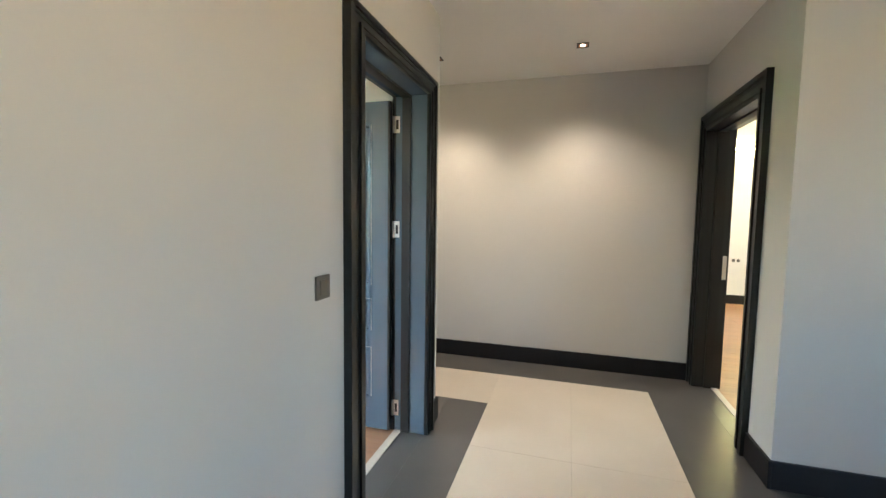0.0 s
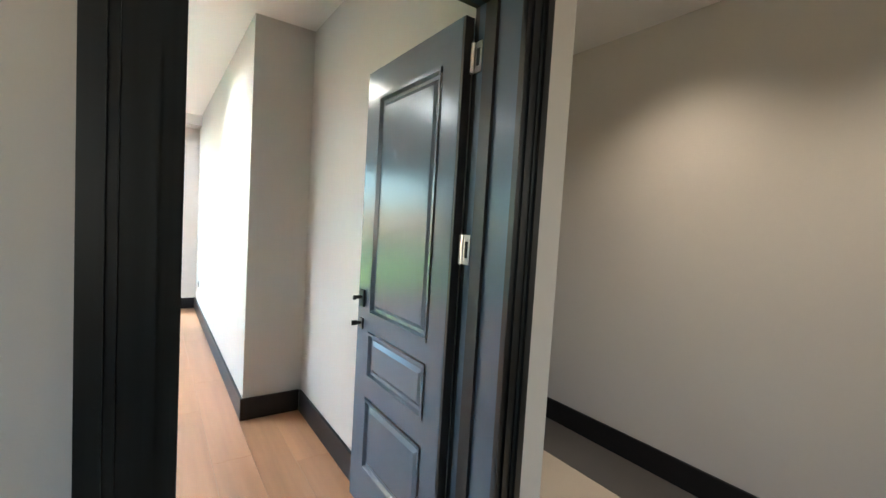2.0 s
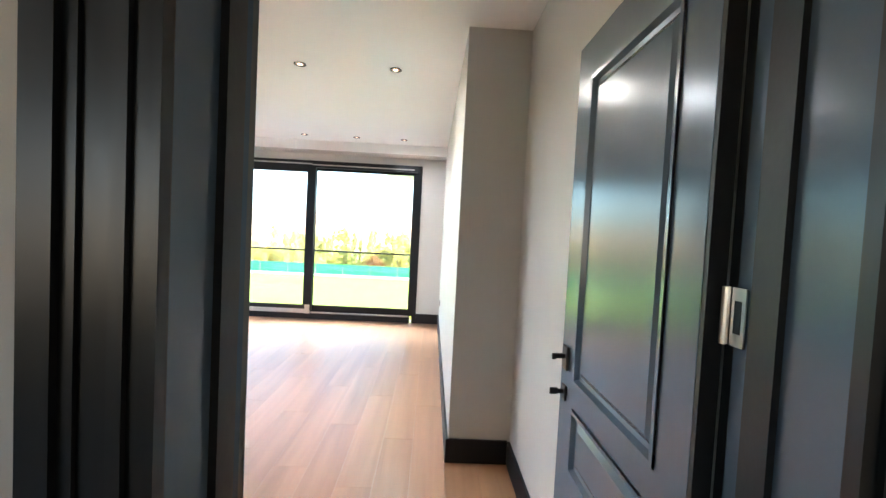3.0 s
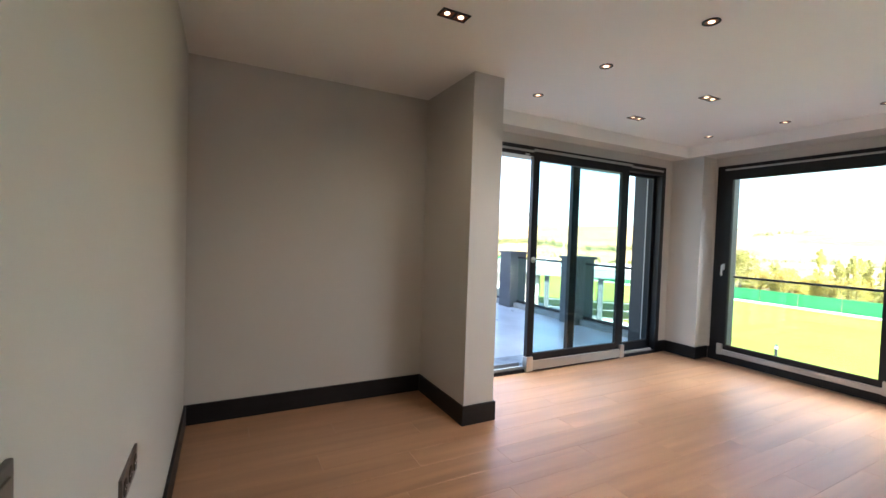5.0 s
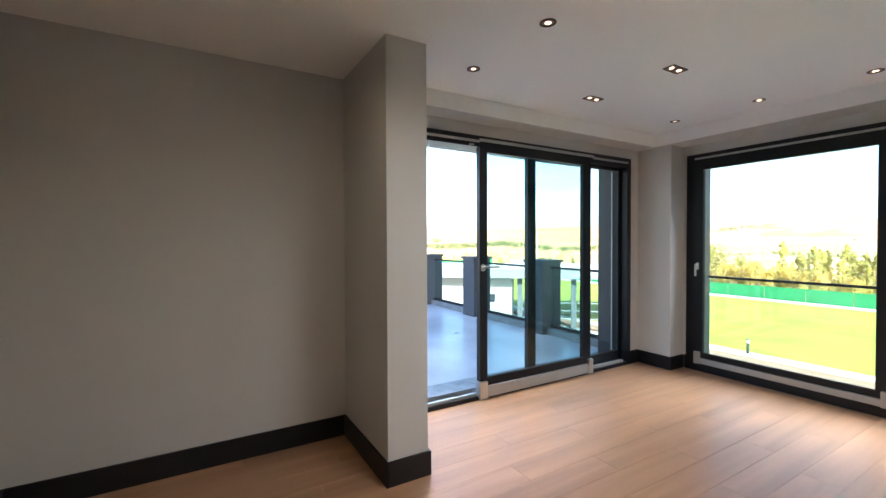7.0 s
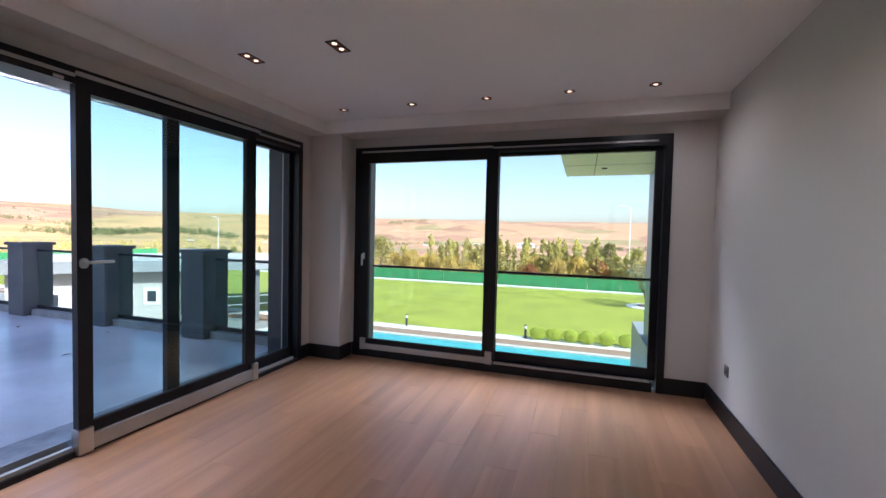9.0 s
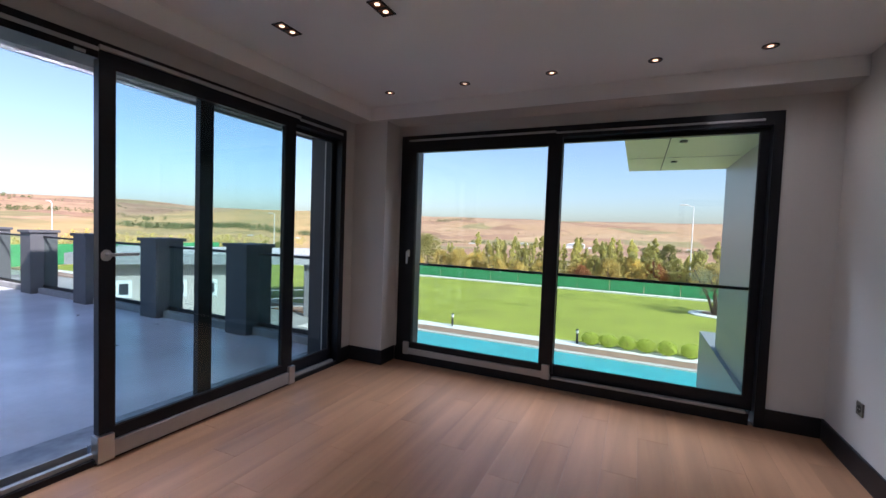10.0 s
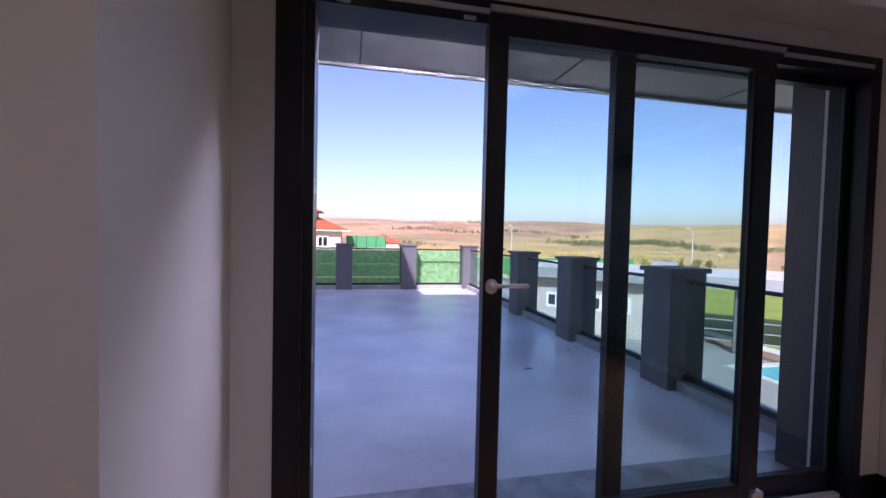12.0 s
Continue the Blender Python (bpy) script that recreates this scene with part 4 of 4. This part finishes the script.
for i in range(7):
    a = i * 0.9 + rnd.uniform(-0.3, 0.3)
    elbow = Vector((0.45 * math.cos(a), 0.45 * math.sin(a), 0.95 + rnd.uniform(-0.15, 0.25)))
    tip = Vector((1.25 * math.cos(a + 0.3), 1.25 * math.sin(a + 0.3), 2.1 + rnd.uniform(-0.3, 0.5)))
    cyl(stems, (0.1 * math.cos(a), 0.1 * math.sin(a), -0.1), elbow, 0.11, 0.07, 8)
    cyl(stems, elbow, tip, 0.07, 0.025, 6)
    for k in range(6):
        c = elbow.lerp(tip, 0.45 + 0.11 * k) + Vector((rnd.gauss(0, 0.28), rnd.gauss(0, 0.28), 0.15 + rnd.gauss(0, 0.2)))
        for _ in range(130):
            p = c + Vector((rnd.gauss(0, 0.19), rnd.gauss(0, 0.19), rnd.gauss(0, 0.15)))
            u = Vector((rnd.gauss(0, 1), rnd.gauss(0, 1), rnd.gauss(0, 0.6))).normalized()
            w = u.cross(Vector((rnd.gauss(0, 1), rnd.gauss(0, 1), rnd.gauss(0, 1)))).normalized()
            n = len(verts)
            verts += [p - u * 0.05, p + w * 0.015, p + u * 0.05, p - w * 0.015]
            faces.append((n, n + 1, n + 2, n + 3))
me = bpy.data.meshes.new("crown")
me.from_pydata(verts, [], faces)
me.materials.append(leafy(material("olive_foliage", (0.24, 0.27, 0.16), 0.8, var=0.3, scale=2, bump=0.4, grain=12)))
crown = new("crown", me)
crown.parent = gt
part("trunk", stems, M_BARK, gt)
tagged(part("gravel_bed", cyl(bmesh.new(), (29.0, -6.1, -3.0), (29.0, -6.1, -2.95), 1.25, seg=32), M_PEBBLE), label="round white gravel bed in the lawn", kind="structure")
tagged(part("earth_bed", cyl(bmesh.new(), (29.3, -6.3, -3.0), (29.3, -6.3, -2.93), 0.75, seg=28), M_DECK), label="reddish earth inside the gravel bed", kind="structure")

# ---- bollards and lamp posts ----
bol = thing("bollard_light", pose(17.6, 5.67, -2.98), "dark garden bollard light with a white head", "garden light", "bollard lights")
part("stem", cyl(bmesh.new(), (0, 0, 0), (0, 0, 0.42), 0.05), M_DCLAD, bol)
part("head", cyl(bmesh.new(), (0, 0, 0.42), (0, 0, 0.55), 0.052), M_WHITE, bol, "white lamp head")
part("cap", cyl(bmesh.new(), (0, 0, 0.55), (0, 0, 0.58), 0.06), M_DCLAD, bol)
for y in (0.13, 11.2):
    copy_thing(bol, pose(17.62, y, -2.98))
sl = thing("street_lamp", pose(45, -6.45, terrain(45, -6.45)), "tall thin grey street lamp with one arm", "street lamp", "street lamps")
part("pole", cyl(bmesh.new(), (0, 0, 0), (0, 0, 7.45), 0.065, 0.035, 10), M_WHITE, sl)
part("arm", cyl(bmesh.new(), (0, 0, 7.4), (0, 0.6, 7.62), 0.03), M_WHITE, sl)
boxes("lamp_head", [(-0.13, 0.13, 0.5, 1.15, 7.58, 7.68)], M_WHITE, sl, bevel=0.03)
for x, y in ((46, 47.3), (25, 60)):
    copy_thing(sl, pose(x, y, terrain(x, y)))

# ---- pool house ----
ph = thing("pool_house", pose(9.0, 18.3, -3.0, 0, 0, -41.4), "low cream pool house with a white flat roof", "building")
boxes("wall", [(0, 5.6, 0.3, 6.5, 0, 2.55)], M_STUCCO, ph)
boxes("roof", [(-0.4, 13, -0.3, 7, 2.55, 2.92)], M_CLAD, ph, "grey fascia of the flat roof")
boxes("roof_membrane", [(-0.2, 12.8, -0.1, 6.8, 2.92, 2.96)], M_COPING, ph, "white flat roof top")
boxes("parapet", [(-0.4, 13, -0.3, -0.12, 2.924, 3.0), (-0.4, -0.22, -0.1, 7, 2.924, 3.0)], M_CLAD, ph)
for x in (5.9, 8.6, 11.6):
    boxes("porch_column", [(x, x + 0.25, 0.1, 0.35, 0, 2.55)], M_POST, ph)
for x in (1.1, 3.1, 4.3):
    w = boxes("window", [(x, x + 0.56, 0.26, 0.3, 1.08, 1.82)], M_WHITE, ph, "white framed window")
    boxes("pane", [(x + 0.12, x + 0.44, 0.245, 0.259, 1.22, 1.68)], M_DCLAD, w)
for z in (0.45, 0.85, 1.25):
    boxes("porch_rail", [(5.9, 12, 0.2, 0.24, z, z + 0.04)], M_CLAD, ph)
boxes("chimney", [(5.5, 6.6, 3.0, 3.8, 2.96, 3.35)], M_CLAD, ph)


# ---- far houses ----
def hip(name, x0, x1, y0, y1, z0, z1, mat, parent, label=""):
    bm = bmesh.new()
    r = (y1 - y0) / 2
    v = [bm.verts.new(c) for c in ((x0, y0, z0), (x1, y0, z0), (x1, y1, z0), (x0, y1, z0), (x0 + r, y0 + r, z1), (max(x0 + r, x1 - r), y0 + r, z1))]
    for f in ((0, 1, 5, 4), (1, 2, 5), (2, 3, 4, 5), (3, 0, 4), (3, 2, 1, 0)):
        bm.faces.new([v[i] for i in f])
    return part(name, bm, mat, parent, label)


hs = thing("house", pose(-13, 58, -4), "cream house with a red tiled hip roof and white window surrounds", "house")
boxes("wall", [(0, 12.4, 0, 9, 0, 5.7)], M_STUCCO, hs)
hip("roof", -0.8, 13.6, -0.9, 9.9, 5.75, 8.0, M_RED, hs, "red tiled hip roof")
boxes("upper_wall", [(3, 9.0, 2.0, 7, 6.5, 8.3)], M_STUCCO, hs)
hip("upper_roof", 2.2, 9.8, 1.2, 7.8, 8.3, 10.0, M_RED, hs, "red tiled hip roof")
boxes("eaves", [(-0.8, 13.6, -0.9, 9.9, 5.62, 5.75)], M_WHITE, hs, "white eaves board")
for x in (9.3,):
    w = boxes("window", [(x, x + 1.5, -0.08, 0, 3.4, 5.0)], M_WHITE, hs, "white framed window")
    boxes("pane", [(x + 0.2, x + 0.68, -0.1, -0.081, 3.6, 4.8), (x + 0.82, x + 1.3, -0.1, -0.081, 3.6, 4.8)], M_FRAME, w)
hs = thing("house", pose(6, 118, -8), "distant house with a red tiled roof", "house")
boxes("wall", [(0, 8, 0, 8, 0, 7)], M_STUCCO, hs)
hip("roof", -0.6, 8.6, -0.6, 8.6, 7, 9.4, M_RED, hs, "red tiled hip roof")
f = thing("tall_fence", pose(0, 66, -2), "tall green cloth screen on posts beside the house", "fence")
for i in range(4):
    boxes("fence_panel", [(0.2 + i * 1.5, 1.6 + i * 1.5, -0.03, 0.03, 1.2, 3.0)], M_GREENF, f)
for i in range(5):
    boxes("fence_post", [(0.1 + i * 1.5, 0.2 + i * 1.5, -0.05, 0.05, -1, 3.1)], M_DCLAD, f)
rnd = random.Random(3)
first = thing("farm_building", pose(560, 60, terrain(560, 60)), "small white farm building far off", "building", "distant farm buildings")
boxes("wall", [(0, 10, 0, 22, 0, 5)], M_WHITE, first)
hip("roof", -0.5, 10.5, -0.5, 22.5, 5, 7, M_ROOFW, first)
for i in range(18):
    a, r = rnd.uniform(-0.2, 0.9), rnd.uniform(540, 680)
    x, y = r * math.cos(a), r * math.sin(a)
    c = copy_thing(first, pose(x, y, terrain(x, y) - 0.5, 0, 0, rnd.uniform(-20, 20)))
    k = rnd.uniform(0.25, 0.5)
    c.scale = (k, k, k * 0.8)

# ---- floor boards ----
rnd = random.Random(21)


def meshes_for(name, sizes, mat, z0, z1, gap=0.0004, bev=0.0006):
    """One shared mesh for each size of piece."""
    out = {}
    for w, d in sizes:
        bm = bmesh.new()
        box(bm, gap, w - gap, gap, d - gap, z0, z1)
        top = [e for e in bm.edges if all(v.co.z > z1 - 1e-5 for v in e.verts)]
        bmesh.ops.bevel(bm, geom=top, offset=bev, segments=1, affect="EDGES")
        me = bpy.data.meshes.new(name)
        bmesh.ops.recalc_face_normals(bm, faces=bm.faces)
        bm.to_mesh(me)
        bm.free()
        me.materials.append(mat)
        out[(w, d)] = me
    return out


def lay(name, parent, cache, mat, x0, x1, y0, y1, z):
    key = (round(x1 - x0, 3), round(y1 - y0, 3), mat.name)
    if key not in cache:
        cache[key] = meshes_for(name, [key[:2]], mat, -0.010, 0.0)[key[:2]]
    ob = new(name, cache[key])
    ob.parent = parent
    ob.location = (x0, y0, z)


fl = tagged(new("floor_boards"), label="oak laminate floor boards running towards the garden window", kind="structure")
cache = {}
PW, PL = 0.2, 1.28
row = 0
y = -3.58
while y < 0.842 - 0.01:
    y1 = min(y + PW, 0.842)
    x = -1.95 - ((row * 0.43) % 1.0) * PL
    while x < 3.83:
        a, b = max(x, -1.85), min(x + PL, 3.83)
        if b - a > 0.02 and not (y > 0.8 and a < 0.2):
            lay("plank", fl, cache, M_PLANK, a, b, y, y1, 0.0)
        x += PL
    y, row = y1, row + 1
fr = tagged(new("far_room_boards"), label="oak laminate boards of the far room", kind="structure")
for i in range(27):
    for j in range(3):
        lay("plank", fr, cache, M_PLANK, -7.2 + j * 1.05, -7.2 + (j + 1) * 1.05, -9.1 + i * 0.2, -8.9 + i * 0.2, 0.0)
ht = tagged(new("hall_tiles"), label="beige porcelain path bordered by graphite tiles", kind="structure")
for i in range(2):
    for j in range(6):
        lay("tile", ht, cache, M_TILE, (-3.53, -2.94)[i], (-2.94, -2.35)[i], -4.74 + j * 1.2, -3.54 + j * 1.2, 0.0)
for j in range(5):
    lay("tile", ht, cache, M_TILE, -2.35 + j * 1.2, -1.15 + j * 1.2, -4.74, -4.14, 0.0)
for x0, x1, y0, y1 in ((-3.92, -3.53, -5.13, 2.46), (-3.53, 3.65, -5.13, -4.74), (-2.35, -2.05, -4.14, 2.46), (-2.05, 3.65, -4.14, -3.8), (-6.2, -3.92, -3.63, 2.46)):
    lay("tile", ht, cache, M_TILED, x0, x1, y0, y1, 0.0)

# fallen leaves on the terrace
rnd = random.Random(8)
for x, y in ((3.46, 3.99), (2.61, 3.33), (3.20, 5.40)):
    bm = bmesh.new()
    a = [bm.verts.new(c) for c in ((-0.05, 0, 0.004), (0, 0.018, 0.012), (0.05, 0.004, 0.006), (0, -0.015, 0.01))]
    b = [bm.verts.new(v.co + Vector((0, 0, 0.002))) for v in a]
    bm.faces.new(a[::-1])
    bm.faces.new(b)
    for i in range(4):
        bm.faces.new((a[i], a[(i + 1) % 4], b[(i + 1) % 4], b[i]))
    lf = part("fallen_leaf", bm, M_BARK)
    lf.matrix_world = pose(x, y, TZ - 0.002, 0, 0, rnd.uniform(0, 360))
    tagged(lf, label="small dry leaf lying on the terrace floor", category="leaf", group="fallen leaves")
